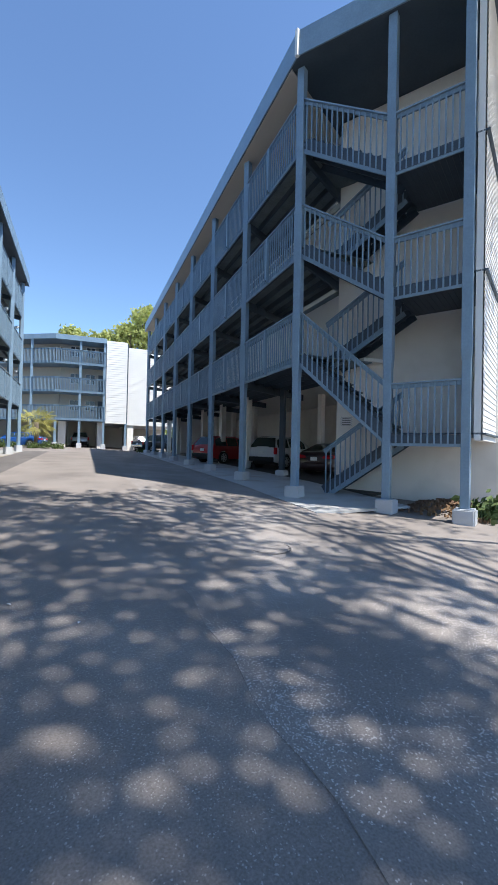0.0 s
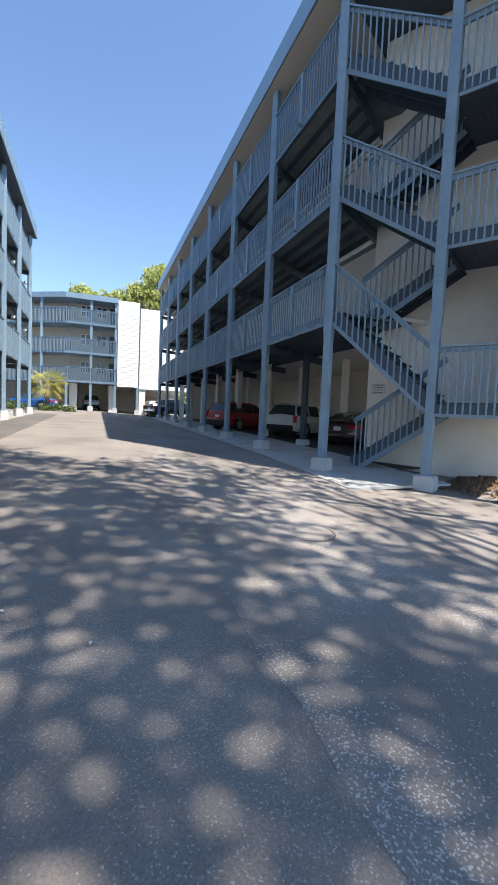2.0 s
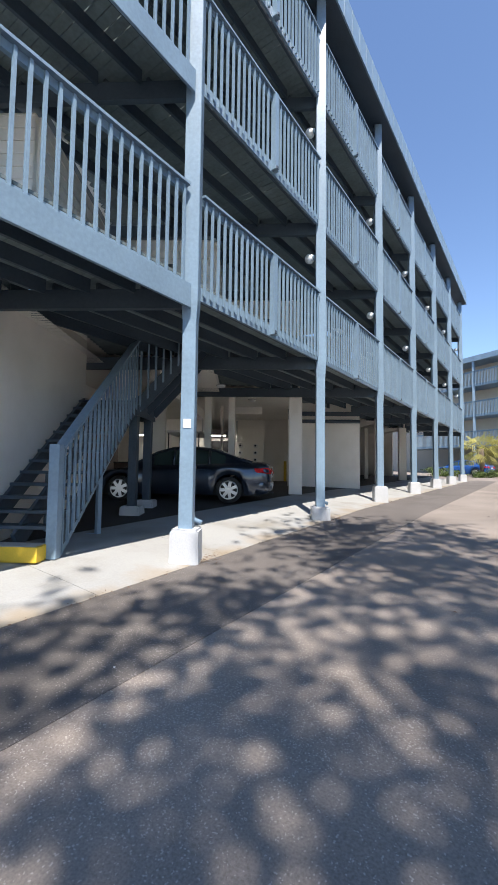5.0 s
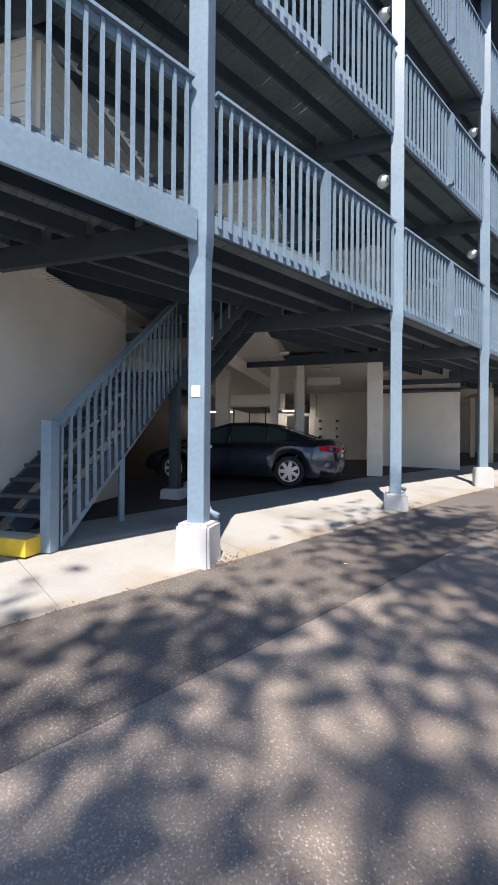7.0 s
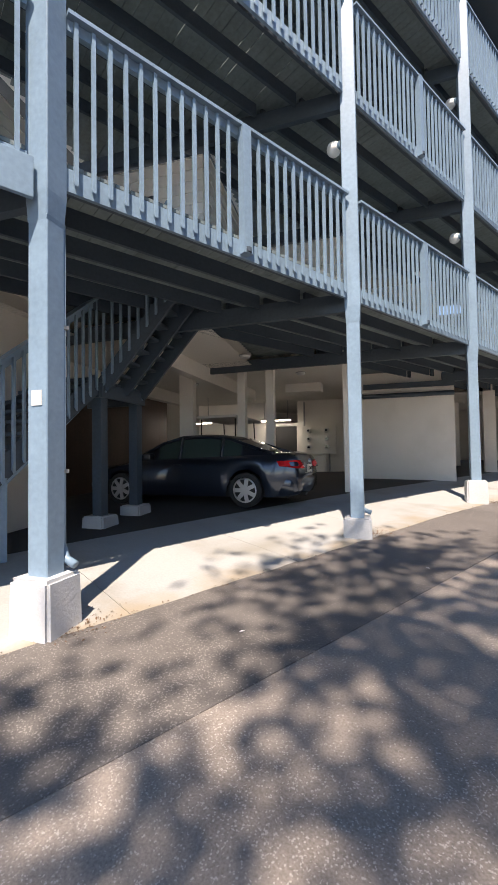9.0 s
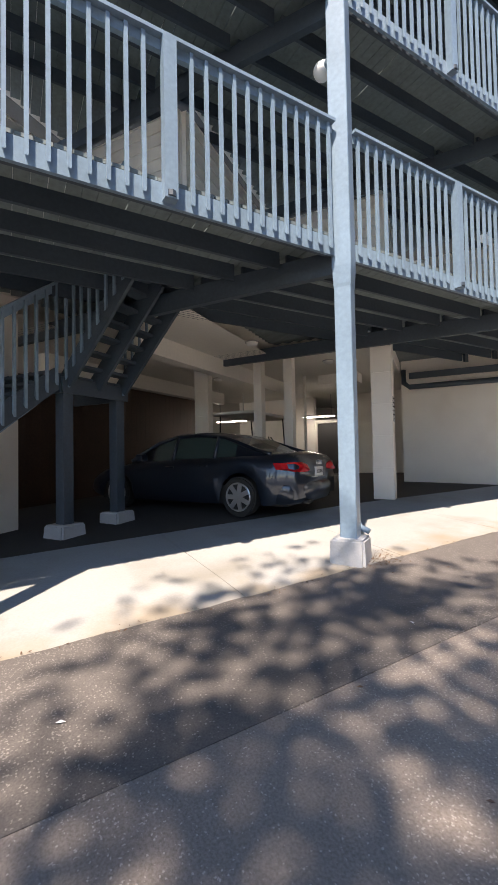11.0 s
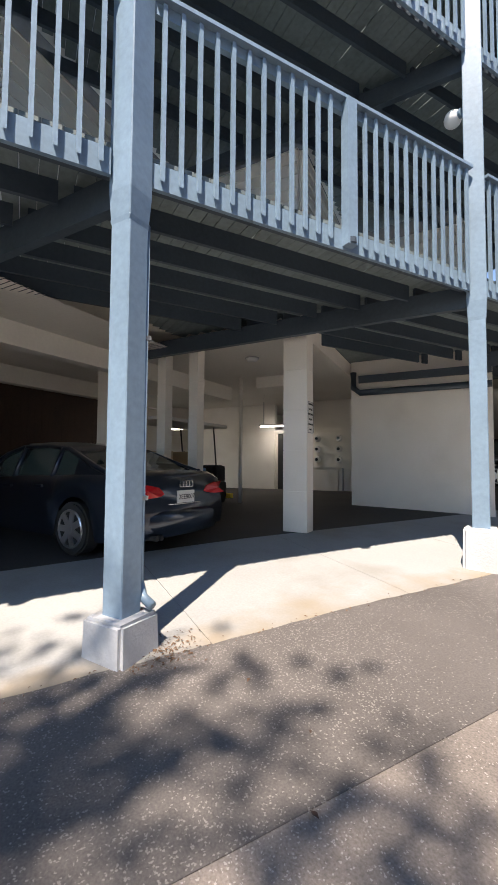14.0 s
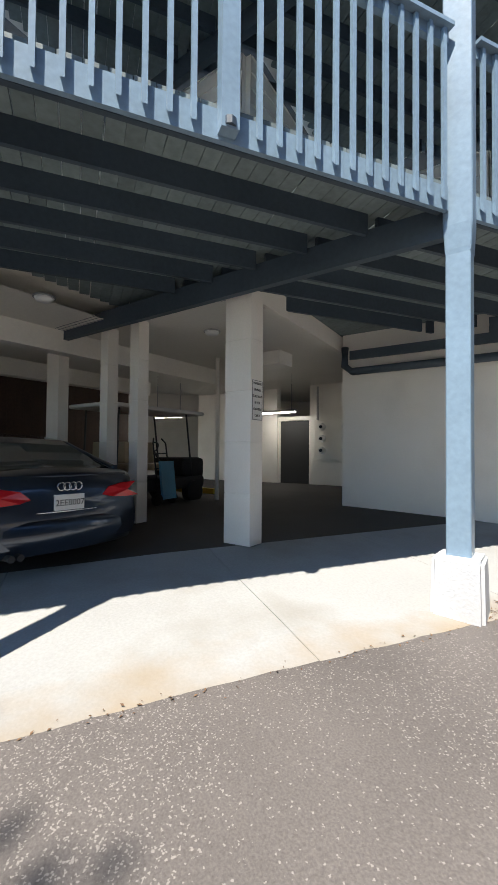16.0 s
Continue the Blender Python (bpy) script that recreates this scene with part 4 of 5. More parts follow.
prism(bm, ((-2.95, 45.75), (1.92, 45.75), (1.92, 57), (-16, 57), (-16, 53.3)), 11.75, 12.25)
part("roof", bm, M_BLUE, far_b)
bm = bmesh.new()
wall_slab(bm, (-16, 57), (10, 57), 0.3, 12.0, 0.2)
part("back_wall", bm, M_BEIGE, far_b)


# ---- vehicles ----
def paint(name, colour, metal=0.35):
    m = material(name, colour, 0.28, metal, grain=300, vary=0.04, blotch=0.6, bump=0, coat=1.0)
    m.node_tree.nodes["Principled BSDF"].inputs["Coat Roughness"].default_value = 0.06
    return m


M_RED = bpy.data.materials.new("red_lens")
M_RED.use_nodes = True
M_RED.node_tree.nodes["Principled BSDF"].inputs["Base Color"].default_value = (0.55, 0.015, 0.02, 1)
M_RED.node_tree.nodes["Principled BSDF"].inputs["Roughness"].default_value = 0.12


def smooth_step(stations, x):
    """Values between stations, eased."""
    for (xa, va), (xb, vb) in zip(stations, stations[1:]):
        if xa <= x <= xb:
            f = (x - xa) / (xb - xa)
            return va + (vb - va) * f
    return stations[-1][1] if x > stations[-1][0] else stations[0][1]


# side outlines, tail at x = 0, nose at the far end: shoulder line, roof line, half width
SEDAN = dict(length=4.7, shoulder=((0, 0.72), (0.06, 0.94), (0.2, 1.0), (0.9, 0.99), (2.4, 0.95), (3.4, 0.9), (4.2, 0.78), (4.62, 0.62), (4.7, 0.5)),
             roof=((0.45, 1.0), (0.75, 1.1), (1.4, 1.36), (1.9, 1.42), (2.5, 1.41), (2.9, 1.3), (3.5, 0.93)), width=0.91, wheels=(1.02, 3.83), radius=0.325, low=0.2)
SUV = dict(length=4.7, shoulder=((0, 0.7), (0.05, 1.0), (0.12, 1.1), (2.4, 1.07), (3.5, 1.04), (4.3, 0.95), (4.62, 0.75), (4.7, 0.5)),
           roof=((0.1, 1.1), (0.4, 1.58), (0.8, 1.68), (2.3, 1.68), (2.7, 1.58), (3.5, 1.06)), width=0.93, wheels=(0.95, 3.75), radius=0.36, low=0.26)
PICKUP = dict(length=5.6, shoulder=((0, 0.75), (0.04, 1.1), (1.9, 1.12), (4.4, 1.12), (5.3, 1.05), (5.6, 0.6)),
              roof=((1.75, 1.12), (1.95, 1.75), (2.6, 1.85), (3.4, 1.82), (4.2, 1.14)), width=0.98, wheels=(1.15, 4.6), radius=0.4, low=0.42)


def vehicle(name, label, category, spec, mat, m, plate=False):
    """A car lofted from its side outline; tail at the local origin, nose towards +x."""
    th = thing(name, label, category)
    th.matrix_world = m
    L, W, low = spec["length"], spec["width"], spec["low"]
    r0, r1 = spec["roof"][0][0], spec["roof"][-1][0]
    xs = sorted({round(L * i / 46, 3) for i in range(47)} | {round(a, 3) for a, b in spec["shoulder"]} | {round(a, 3) for a, b in spec["roof"]})
    rows = []
    for x in xs:
        end = min(x, L - x)
        w = W * (1 - 0.14 * max(0, 1 - end / 0.6) ** 2)
        zs = smooth_step(spec["shoulder"], x)
        lo = low + 0.12 * max(0, 1 - end / 0.5)
        for wx in spec["wheels"]:
            dx = abs(x - wx)
            R = spec["radius"] + 0.06
            if dx < R:
                lo = max(lo, spec["radius"] + math.sqrt(R * R - dx * dx))
        lo = min(lo, zs - 0.12)
        crown = 0.035
        rows.append([(w * 0.95, lo), (w, lo + (zs - lo) * 0.3), (w * 1.0, lo + (zs - lo) * 0.62), (w * 0.975, lo + (zs - lo) * 0.8), (w * 0.93, zs - 0.02), (w * 0.8, zs + 0.012), (w * 0.4, zs + crown), (0, zs + crown + 0.01)])
    bm = bmesh.new()
    grid = []
    for x, row in zip(xs, rows):
        full = [(y, z) for y, z in row] + [(-y, z) for y, z in reversed(row[:-1])]
        grid.append([bm.verts.new((x, y, z)) for y, z in full])
    for a, b in zip(grid, grid[1:]):
        for i in range(len(a) - 1):
            bm.faces.new((a[i], a[i + 1], b[i + 1], b[i]))
    for g in (grid[0], grid[-1]):
        bm.faces.new(g)
    part("body", bm, mat, th, smooth=True)
    # cabin: glass all round, painted roof and pillars
    gx = [x for x in xs if r0 <= x <= r1]
    glass, roofm = bmesh.new(), bmesh.new()
    gl, rf = [], []
    for x in gx:
        zs = smooth_step(spec["shoulder"], x)
        zr = max(zs + 0.02, smooth_step(spec["roof"], x))
        h = zr - zs
        wb = W * 0.9
        wt = W * 0.9 - 0.3 * min(1, h / 0.5) * 0.75
        gl.append([(x, wb, zs - 0.03), (x, wb + (wt - wb) * 0.85, zs + h * 0.86), (x, wt * 0.96, zr - 0.01), (x, 0, zr + 0.012)])
    for sgn in (1, -1):
        peak = max(z for _, z in spec["roof"])
        vg = [[glass.verts.new((x, sgn * y, z)) for x, y, z in row] for row in gl]
        vr = [[roofm.verts.new((x, sgn * y, z)) for x, y, z in row] for row in gl]
        x_rear, x_front = r0 + (0.16 if spec is not SEDAN else 0.72), r1 - 0.5
        for n in range(len(gl) - 1):
            xm = (gl[n][0][0] + gl[n + 1][0][0]) / 2
            high = (gl[n][3][2] + gl[n + 1][3][2]) / 2 > peak - 0.13
            clear = (x_rear < xm < x_front, False, not high)
            for i in range(3):
                bm, vv = (glass, vg) if clear[i] else (roofm, vr)
                bm.faces.new((vv[n][i], vv[n][i + 1], vv[n + 1][i + 1], vv[n + 1][i]))
        # roof pillars
        full = [row for row in gl if row[2][2] - row[0][2] > 0.03]
        rails = [Vector(row[1]) * 1 for row in full]
        rails = [Vector((v.x, sgn * (v.y + 0.008), v.z)) for v in rails]
        tube(roofm, rails, 0.035, 6)
        for f in (0.36, 0.66):
            x = r0 + (r1 - r0) * f
            row = min(gl, key=lambda r: abs(r[0][0] - x))
            tube(roofm, [(row[0][0], sgn * (row[0][1] + 0.012), row[0][2]), (row[1][0], sgn * (row[1][1] + 0.01), row[1][2])], 0.035, 6)
    for bm in (glass, roofm):
        bmesh.ops.delete(bm, geom=[v for v in bm.verts if not v.link_faces], context="VERTS")
    part("glass", glass, M_CAR_GLASS, th, smooth=True)
    part("roof", roofm, mat, th, smooth=True)
    # wheels
    R = spec["radius"]
    for wx in spec["wheels"]:
        for sgn in (1, -1):
            y = sgn * (W - 0.11)
            turn = Matrix.Translation((wx, y, R)) @ Matrix.Rotation(radians(90), 4, "X")
            bm = bmesh.new()
            bmesh.ops.create_cone(bm, cap_ends=True, segments=28, radius1=R, radius2=R, depth=0.21, matrix=turn)
            bmesh.ops.bevel(bm, geom=[e for e in bm.edges if abs(e.verts[0].co.y - e.verts[1].co.y) < 1e-4], offset=0.025, segments=2, affect="EDGES")
            ty = part("tyre", bm, M_DARK, th, smooth=False)
            bm = bmesh.new()
            yy = y + sgn * 0.112
            for k in range(7):
                a = 2 * math.pi * k / 7
                bar(bm, (wx, yy, R), (wx + math.cos(a) * R * 0.66, yy, R + math.sin(a) * R * 0.66), 0.075, 0.025, side=(-math.sin(a), 0, math.cos(a)))
            bmesh.ops.create_cone(bm, cap_ends=True, segments=16, radius1=0.06, radius2=0.05, depth=0.04, matrix=Matrix.Translation((wx, yy, R)) @ Matrix.Rotation(radians(90), 4, "X"))
            ring = [(wx + math.cos(2 * math.pi * k / 28) * R * 0.68, yy, R + math.sin(2 * math.pi * k / 28) * R * 0.68) for k in range(29)]
            tube(bm, ring, 0.016, 5)
            disc = bmesh.new()
            bmesh.ops.create_cone(disc, cap_ends=True, segments=24, radius1=R * 0.66, radius2=R * 0.66, depth=0.01, matrix=Matrix.Translation((wx, y + sgn * 0.103, R)) @ Matrix.Rotation(radians(90), 4, "X"))
            part("brake_disc", disc, M_DARK, ty)
            part("rim", bm, M_ALLOY, ty, "silver spoked alloy rim")
    zt = smooth_step(spec["shoulder"], 0.1)
    for sgn in (1, -1):
        bm = bmesh.new()
        if spec is SUV or spec is PICKUP:
            box(bm, -0.015, sgn * (W * 0.83), zt - 0.32, 0.12, sgn * (W * 0.97), zt + 0.02, 0.02)
        else:
            # wedge that swells outwards and wraps round the corner
            outline = ((0.4, -0.2, 0.03), (0.5, -0.12, 0.035), (0.7, -0.085, 0.04), (0.89, -0.08, 0.07), (0.985, -0.09, 0.3), (0.99, -0.19, 0.26), (0.89, -0.23, 0.01), (0.7, -0.235, 0.0), (0.52, -0.225, -0.004))
            front = [bm.verts.new((x - 0.032, sgn * W * a, zt + dz)) for a, dz, x in outline]
            back = [bm.verts.new((x + 0.1, sgn * W * a * 0.97, zt + dz)) for a, dz, x in outline]
            hub = bm.verts.new((-0.035, sgn * W * 0.72, zt - 0.16))
            for n in range(len(outline)):
                m2 = (n + 1) % len(outline)
                bm.faces.new((front[n], front[m2], hub))
                bm.faces.new((front[m2], front[n], back[n], back[m2]))
        part("tail_light", bm, M_RED, th, "red tail light")
        bm = bmesh.new()
        x = r1 - 0.45
        box(bm, x - 0.09, sgn * (W + 0.02), smooth_step(spec["shoulder"], x) + 0.0, x + 0.07, sgn * (W + 0.19), smooth_step(spec["shoulder"], x) + 0.13, 0.03)
        part("mirror", bm, mat, th)
        for f in (0.42, 0.66):
            x = r0 + (r1 - r0) * f - 0.1
            z = smooth_step(spec["shoulder"], x) - 0.16
            bm = bmesh.new()
            box(bm, x, sgn * (W * 0.985), z, x + 0.2, sgn * (W + 0.02), z + 0.03, 0.008)
            part("door_handle", bm, mat, th)
    bm = bmesh.new()
    if spec is SEDAN:
        # rounded bumper cover running round both corners
        rings = []
        for k in range(25):
            a = -1 + k / 12
            y = W * 0.957 * math.sin(a * math.pi / 2)
            back = 0.42 * (1 - math.cos(a * math.pi / 2) ** 0.45) - 0.06
            rings.append([bm.verts.new((back + dx, y * wy, low + z)) for dx, z, wy in ((0.12, 0.02, 0.95), (0.03, 0.06, 0.98), (0.0, 0.2, 1.0), (0.005, 0.3, 1.0), (0.04, 0.355, 0.99), (0.14, 0.375, 0.97))])
        for a, b in zip(rings, rings[1:]):
            for n in range(5):
                bm.faces.new((a[n], a[n + 1], b[n + 1], b[n]))
        part("rear_bumper", bm, mat, th, smooth=True)
        bm = bmesh.new()
        tube(bm, [(0.06 + 0.05 * (k / 8 - 1) ** 2, (k / 8 - 1) * W * 0.78, zt + 0.01) for k in range(17)], 0.014, 6)
        part("boot_lip", bm, mat, th, smooth=True)
        bm = bmesh.new()
        tube(bm, [(0.0 + 0.05 * abs(k / 8 - 1) ** 3, (k / 8 - 1) * W * 0.62, zt - 0.335 + 0.05 * abs(k / 8 - 1) ** 4) for k in range(17)], 0.009, 6)
        part("boot_edge", bm, M_CHROME, th, "bright lower edge of the boot lid", smooth=True)
    else:
        box(bm, -0.05, -W * 0.84, low + 0.12, 0.16, W * 0.84, low + 0.36, 0.05)
        part("rear_bumper", bm, M_CHROME if spec is PICKUP else M_DARK, th)
    bm = bmesh.new()
    box(bm, -0.028, -0.15, zt - 0.32, 0.02, 0.15, zt - 0.17, 0.004)
    pl = part("number_plate", bm, M_SIGN, th, "white number plate")
    if plate:
        cu = bpy.data.curves.new("plate_number", "FONT")
        cu.body, cu.size, cu.align_x, cu.extrude = "2EE8007", 0.085, "CENTER", 0.001
        cu.materials.append(M_INK)
        t = new("plate_number", cu)
        t.parent = pl
        t.matrix_basis = Matrix.Translation((-0.031, 0, zt - 0.275)) @ Matrix(((0, 0, -1, 0), (-1, 0, 0, 0), (0, 1, 0, 0), (0, 0, 0, 1)))
        for i in range(4):
            bm = bmesh.new()
            cy = (i - 1.5) * 0.058
            tube(bm, [(-0.02, cy + math.cos(k * math.pi / 8) * 0.038, zt - 0.09 + math.sin(k * math.pi / 8) * 0.038) for k in range(17)], 0.006, 5)
            part("badge_ring", bm, M_CHROME, th)
        bm = bmesh.new()
        for cy in (-0.55, -0.47):
            tube(bm, [(-0.07, -cy, low + 0.06), (0.2, -cy, low + 0.06)], 0.032, 10)
        part("exhaust", bm, M_DARK, th)
    # dark underside
    bm = bmesh.new()
    box(bm, 0.25, -W * 0.78, low - 0.02, L - 0.25, W * 0.78, low + 0.3)
    part("underbody", bm, M_DARK, th)
    return th


def park(x, y, heading, floor):
    """The pose of a car whose tail stands at x, y."""
    return pose(x, y, floor(x, y) + 0.005, 0, 0, heading)


C0 = Vector((-6.64, 10.72, 0)) + D * 1.05 + N * 0.86
vehicle("sedan", "dark blue-grey sedan parked nose-in under the building", "car", SEDAN, paint("dark_blue_car_paint", (0.028, 0.04, 0.062), 0.75), park(C0.x, C0.y, 180 + 29, left_floor), plate=True)
vehicle("suv", "white sport utility car parked under the building", "car", SUV, paint("white_car_paint", (0.7, 0.7, 0.7), 0.0), park(8.2, 19.0, 30, right_floor))
vehicle("suv", "red sport utility car parked behind the posts", "car", SUV, paint("red_car_paint", (0.4, 0.02, 0.025), 0.2), park(6.5, 24.0, 30, right_floor))
vehicle("sedan", "dark maroon sedan parked beside the stairs", "car", SEDAN, paint("maroon_car_paint", (0.06, 0.03, 0.03)), park(8.9, 15.0, 30, right_floor))
vehicle("pickup", "black pickup truck with a chrome bumper", "truck", PICKUP, paint("black_car_paint", (0.02, 0.02, 0.022)), park(4.7, 41.3, 28, right_floor))
vehicle("suv", "silver sport utility car under the far building", "car", SUV, paint("silver_car_paint", (0.4, 0.41, 0.42)), park(-0.5, 49.0, 90, ground_z))
vehicle("suv", "grey sport utility car beside the far building", "car", SUV, paint("grey_car_paint", (0.25, 0.25, 0.26)), park(6.0, 45.0, 100, ground_z))
vehicle("sedan", "bright blue car parked behind the palm", "car", SEDAN, paint("blue_car_paint", (0.02, 0.1, 0.35)), park(-3.6, 44.0, 165, ground_z))
vehicle("suv", "dark car parked deep in the garage", "car", SUV, paint("dark_car_paint", (0.02, 0.022, 0.025)), park(-9.5, 26.0, 212, left_floor))

# ---- inside the left garage ----
def golf_cart(m):
    th = thing("golf_cart", "golf cart with a white canopy parked in the dark garage", "golf cart")
    th.matrix_world = m
    bm = bmesh.new()
    box(bm, 0, -0.55, 0.3, 2.3, 0.55, 0.55, 0.06)
    box(bm, 1.75, -0.5, 0.5, 2.35, 0.5, 0.95, 0.1)
    part("body", bm, M_DARK, th)
    bm = bmesh.new()
    box(bm, -0.25, -0.62, 1.86, 2.2, 0.62, 1.94, 0.035)
    part("canopy", bm, M_SIGN, th, "white plastic canopy")
    for x, y in ((0.0, -0.5), (0.0, 0.5), (1.95, -0.5), (1.95, 0.5)):
        bm = bmesh.new()
        tube(bm, [(x, y, 0.5), (x + (0.05 if x < 1 else -0.2), y, 1.88)], 0.02, 6)
        part("canopy_post", bm, M_INK, th)
    for x in (0.25, 0.85):
        bm = bmesh.new()
        box(bm, x, -0.5, 0.7, x + 0.5, 0.5, 0.84, 0.04)
        part("seat", bm, M_TAN, th, "tan vinyl seat")
        bm = bmesh.new()
        box(bm, x - 0.06, -0.5, 0.85, x + 0.04, 0.5, 1.25, 0.03)
        part("backrest", bm, M_TAN, th)
    bm = bmesh.new()
    tube(bm, [(1.7, 0.2, 0.8), (1.45, 0.2, 1.15)], 0.02, 6)
    tube(bm, [(1.45 + 0.08 * math.sin(a), 0.2 + 0.17 * math.cos(a), 1.15 + 0.12 * math.sin(a)) for a in [k * math.pi / 6 for k in range(13)]], 0.014, 5)
    part("steering_wheel", bm, M_INK, th)
    for x in (0.35, 1.95):
        for s in (-0.52, 0.52):
            bm = bmesh.new()
            bmesh.ops.create_cone(bm, cap_ends=True, segments=18, radius1=0.23, radius2=0.23, depth=0.18, matrix=Matrix.Translation((x, s, 0.23)) @ Matrix.Rotation(radians(90), 4, "X"))
            part("wheel", bm, M_DARK, th)


def gpose(row, back, along, turn=0.0, lift=0.0):
    p = at_grid(LY[row], back, along)
    return pose(p.x, p.y, left_floor(p.x, p.y) + lift, 0, 0, 32 + turn)


golf_cart(pose(-9.87, 12.45, left_floor(-9.87, 12.45), 0, 0, 122))


def meter_board():
    """Electric meters on the back wall, with their conduit."""
    a, b = Vector((-12.6, 18.6, 0)), Vector((-9.0, 20.85, 0))
    c = a.lerp(b, 0.2) - N * 0.1
    th = thing("meter_board", "grey cabinet of round electric meters on the garage wall", "electric meters")
    th.matrix_world = pose(c.x, c.y, 0, 0, 0, 32)
    bm = bmesh.new()
    box(bm, -0.62, -0.16, 1.35, 0.75, 0.0, 2.5, 0.01)
    cab = part("cabinet", bm, M_WHITE, th)
    for i in range(3):
        for x in (-0.36, 0.36):
            bm = bmesh.new()
            z = 1.62 + i * 0.34
            bmesh.ops.create_cone(bm, cap_ends=True, segments=18, radius1=0.11, radius2=0.09, depth=0.1, matrix=Matrix.Translation((x, -0.21, z)) @ Matrix.Rotation(radians(90), 4, "X"))
            me = part("meter", bm, M_SIGN, th, "round glass-fronted meter")
            bm = bmesh.new()
            bmesh.ops.create_cone(bm, cap_ends=True, segments=14, radius1=0.05, radius2=0.05, depth=0.02, matrix=Matrix.Translation((x, -0.265, z)) @ Matrix.Rotation(radians(90), 4, "X"))
            part("dial", bm, M_GLASS, me)
    bm = bmesh.new()
    box(bm, -0.7, -0.14, 0.62, 0.3, 0.0, 1.28, 0.01)
    part("lower_cabinet", bm, M_WHITE, th)
    bm = bmesh.new()
    tube(bm, [(0.45, -0.08, 1.35), (0.45, -0.08, 0.6)], 0.035, 8)
    part("conduit", bm, M_METAL, th)
    bm = bmesh.new()
    tube(bm, [(-0.55, -0.08, 2.45), (-0.55, -0.08, 3.5)], 0.035, 8)
    part("conduit", bm, M_METAL, th)


meter_board()
bm = bmesh.new()
a = at_grid(LY[3], 6.3, 3.2)
box(bm, -0.055, -0.055, 0, 0.055, 0.055, 0.95, 0.02)
o = tagged(new("bollard", mesh_of("bollard", bm, M_YELLOW)), "yellow steel bollard before the meters", "bollard")
q = Vector((-12.6, 18.6, 0)).lerp(Vector((-9.0, 20.85, 0)), 0.62) - N * 0.35
o.location = (q.x, q.y, left_floor(q.x, q.y))
# doorway, its inner darkness a black panel, with its yellow kerb, a low dark storage block
bm = bmesh.new()
w = Vector((-12.6, 18.6, 0))
q = w - D * 0.55
bar(bm, (q - D * 0.5 + UP * 1.5), (q + D * 0.5 + UP * 1.5), 0.06, 2.05)
o = setting("dark_doorway", bm, M_INK, "black panel painted as the dark of an open garage doorway", "door")
bm = bmesh.new()
for s in (-0.56, 0.56):
    bar(bm, q + D * s + UP * 0.5, q + D * s + UP * 2.6, 0.1, 0.12)
bar(bm, q - D * 0.6 + UP * 2.6, q + D * 0.6 + UP * 2.6, 0.12, 0.12)
o2 = part("door_frame", bm, M_WHITE, o)
bm = bmesh.new()
wall_slab(bm, (w - D * 4.5).xy, (w - D * 1.15).xy, 0.3, 3.9, 0.2)
setting("wall_inner", bm, M_WHITE, "white inner garage wall", "wall")
bm = bmesh.new()
q = at_grid(LY[3], 5.0, 3.5)
bar(bm, q + UP * (left_floor(q.x, q.y) + 0.07), q + D * 1.6 + UP * (left_floor(q.x, q.y) + 0.07), 0.14, 0.14)
tagged(new("wheel_stop", mesh_of("wheel_stop", bm, M_YELLOW)), "yellow-painted kerb stop on the garage floor", "kerb")
# added brown timber boards: their dark colour stands for the unlit depth behind the sedan
dark_backing = thing("partition", "dark brown timber boards added for the unlit depth of the garage", "partition", kind="structure")
a = at_grid(LY[3], 7.0, -7.0)
for i in range(57):
    bm = bmesh.new()
    p = a + N * i * 0.19
    z0 = left_floor(p.x, p.y)
    bar(bm, p + UP * z0, p + UP * (z0 + 2.9), 0.187, 0.03, side=N)
    part("board", bm, M_BROWN, dark_backing)
for i, (row, back, along, sx, sy, sz) in enumerate(((3, 5.6, 0.5, 0.5, 0.5, 0.9), (3, 5.4, -0.7, 0.6, 0.45, 0.6), (2, 5.9, 1.0, 0.45, 0.5, 1.1))):
    bm = bmesh.new()
    box(bm, -sx / 2, -sy / 2, 0, sx / 2, sy / 2, sz, 0.02)
    o = tagged(new("storage_box", mesh_of("storage_box", bm, M_METAL if i == 2 else M_BROWN)), "grey metal box standing in the garage" if i == 2 else "brown storage box in the dark garage", "box")
    bm = bmesh.new()
    box(bm, -sx / 2 - 0.01, -sy / 2 - 0.01, sz + 0.001, sx / 2 + 0.01, sy / 2 + 0.01, sz + 0.04, 0.01)
    part("lid", bm, M_DARK, o)
    o.matrix_world = gpose(row, back, along)
# hand truck with a blue folded chair
ht = thing("hand_truck", "dark hand truck with a folded blue beach chair", "hand truck")
ht.matrix_world = gpose(3, 3.0, 1.5, 10)
bm = bmesh.new()
for s in (-0.2, 0.2):
    tube(bm, [(0.15, s, 0.05), (0, s, 0.2), (-0.15, s, 1.2), (-0.2, s * 0.6, 1.3)], 0.016, 6)
for z in (0.4, 0.7, 1.0):
    tube(bm, [(-0.03 - z * 0.1, -0.2, z), (-0.03 - z * 0.1, 0.2, z)], 0.013, 6)
part("frame", bm, M_INK, ht)
bm = bmesh.new()
bar(bm, (0.1, 0, 0.12), (0.02, 0, 0.85), 0.42, 0.05, side=(0, 1, 0))
part("folded_chair", bm, paint("blue_fabric", (0.08, 0.3, 0.5), 0.0), ht, "blue striped folded fabric chair")
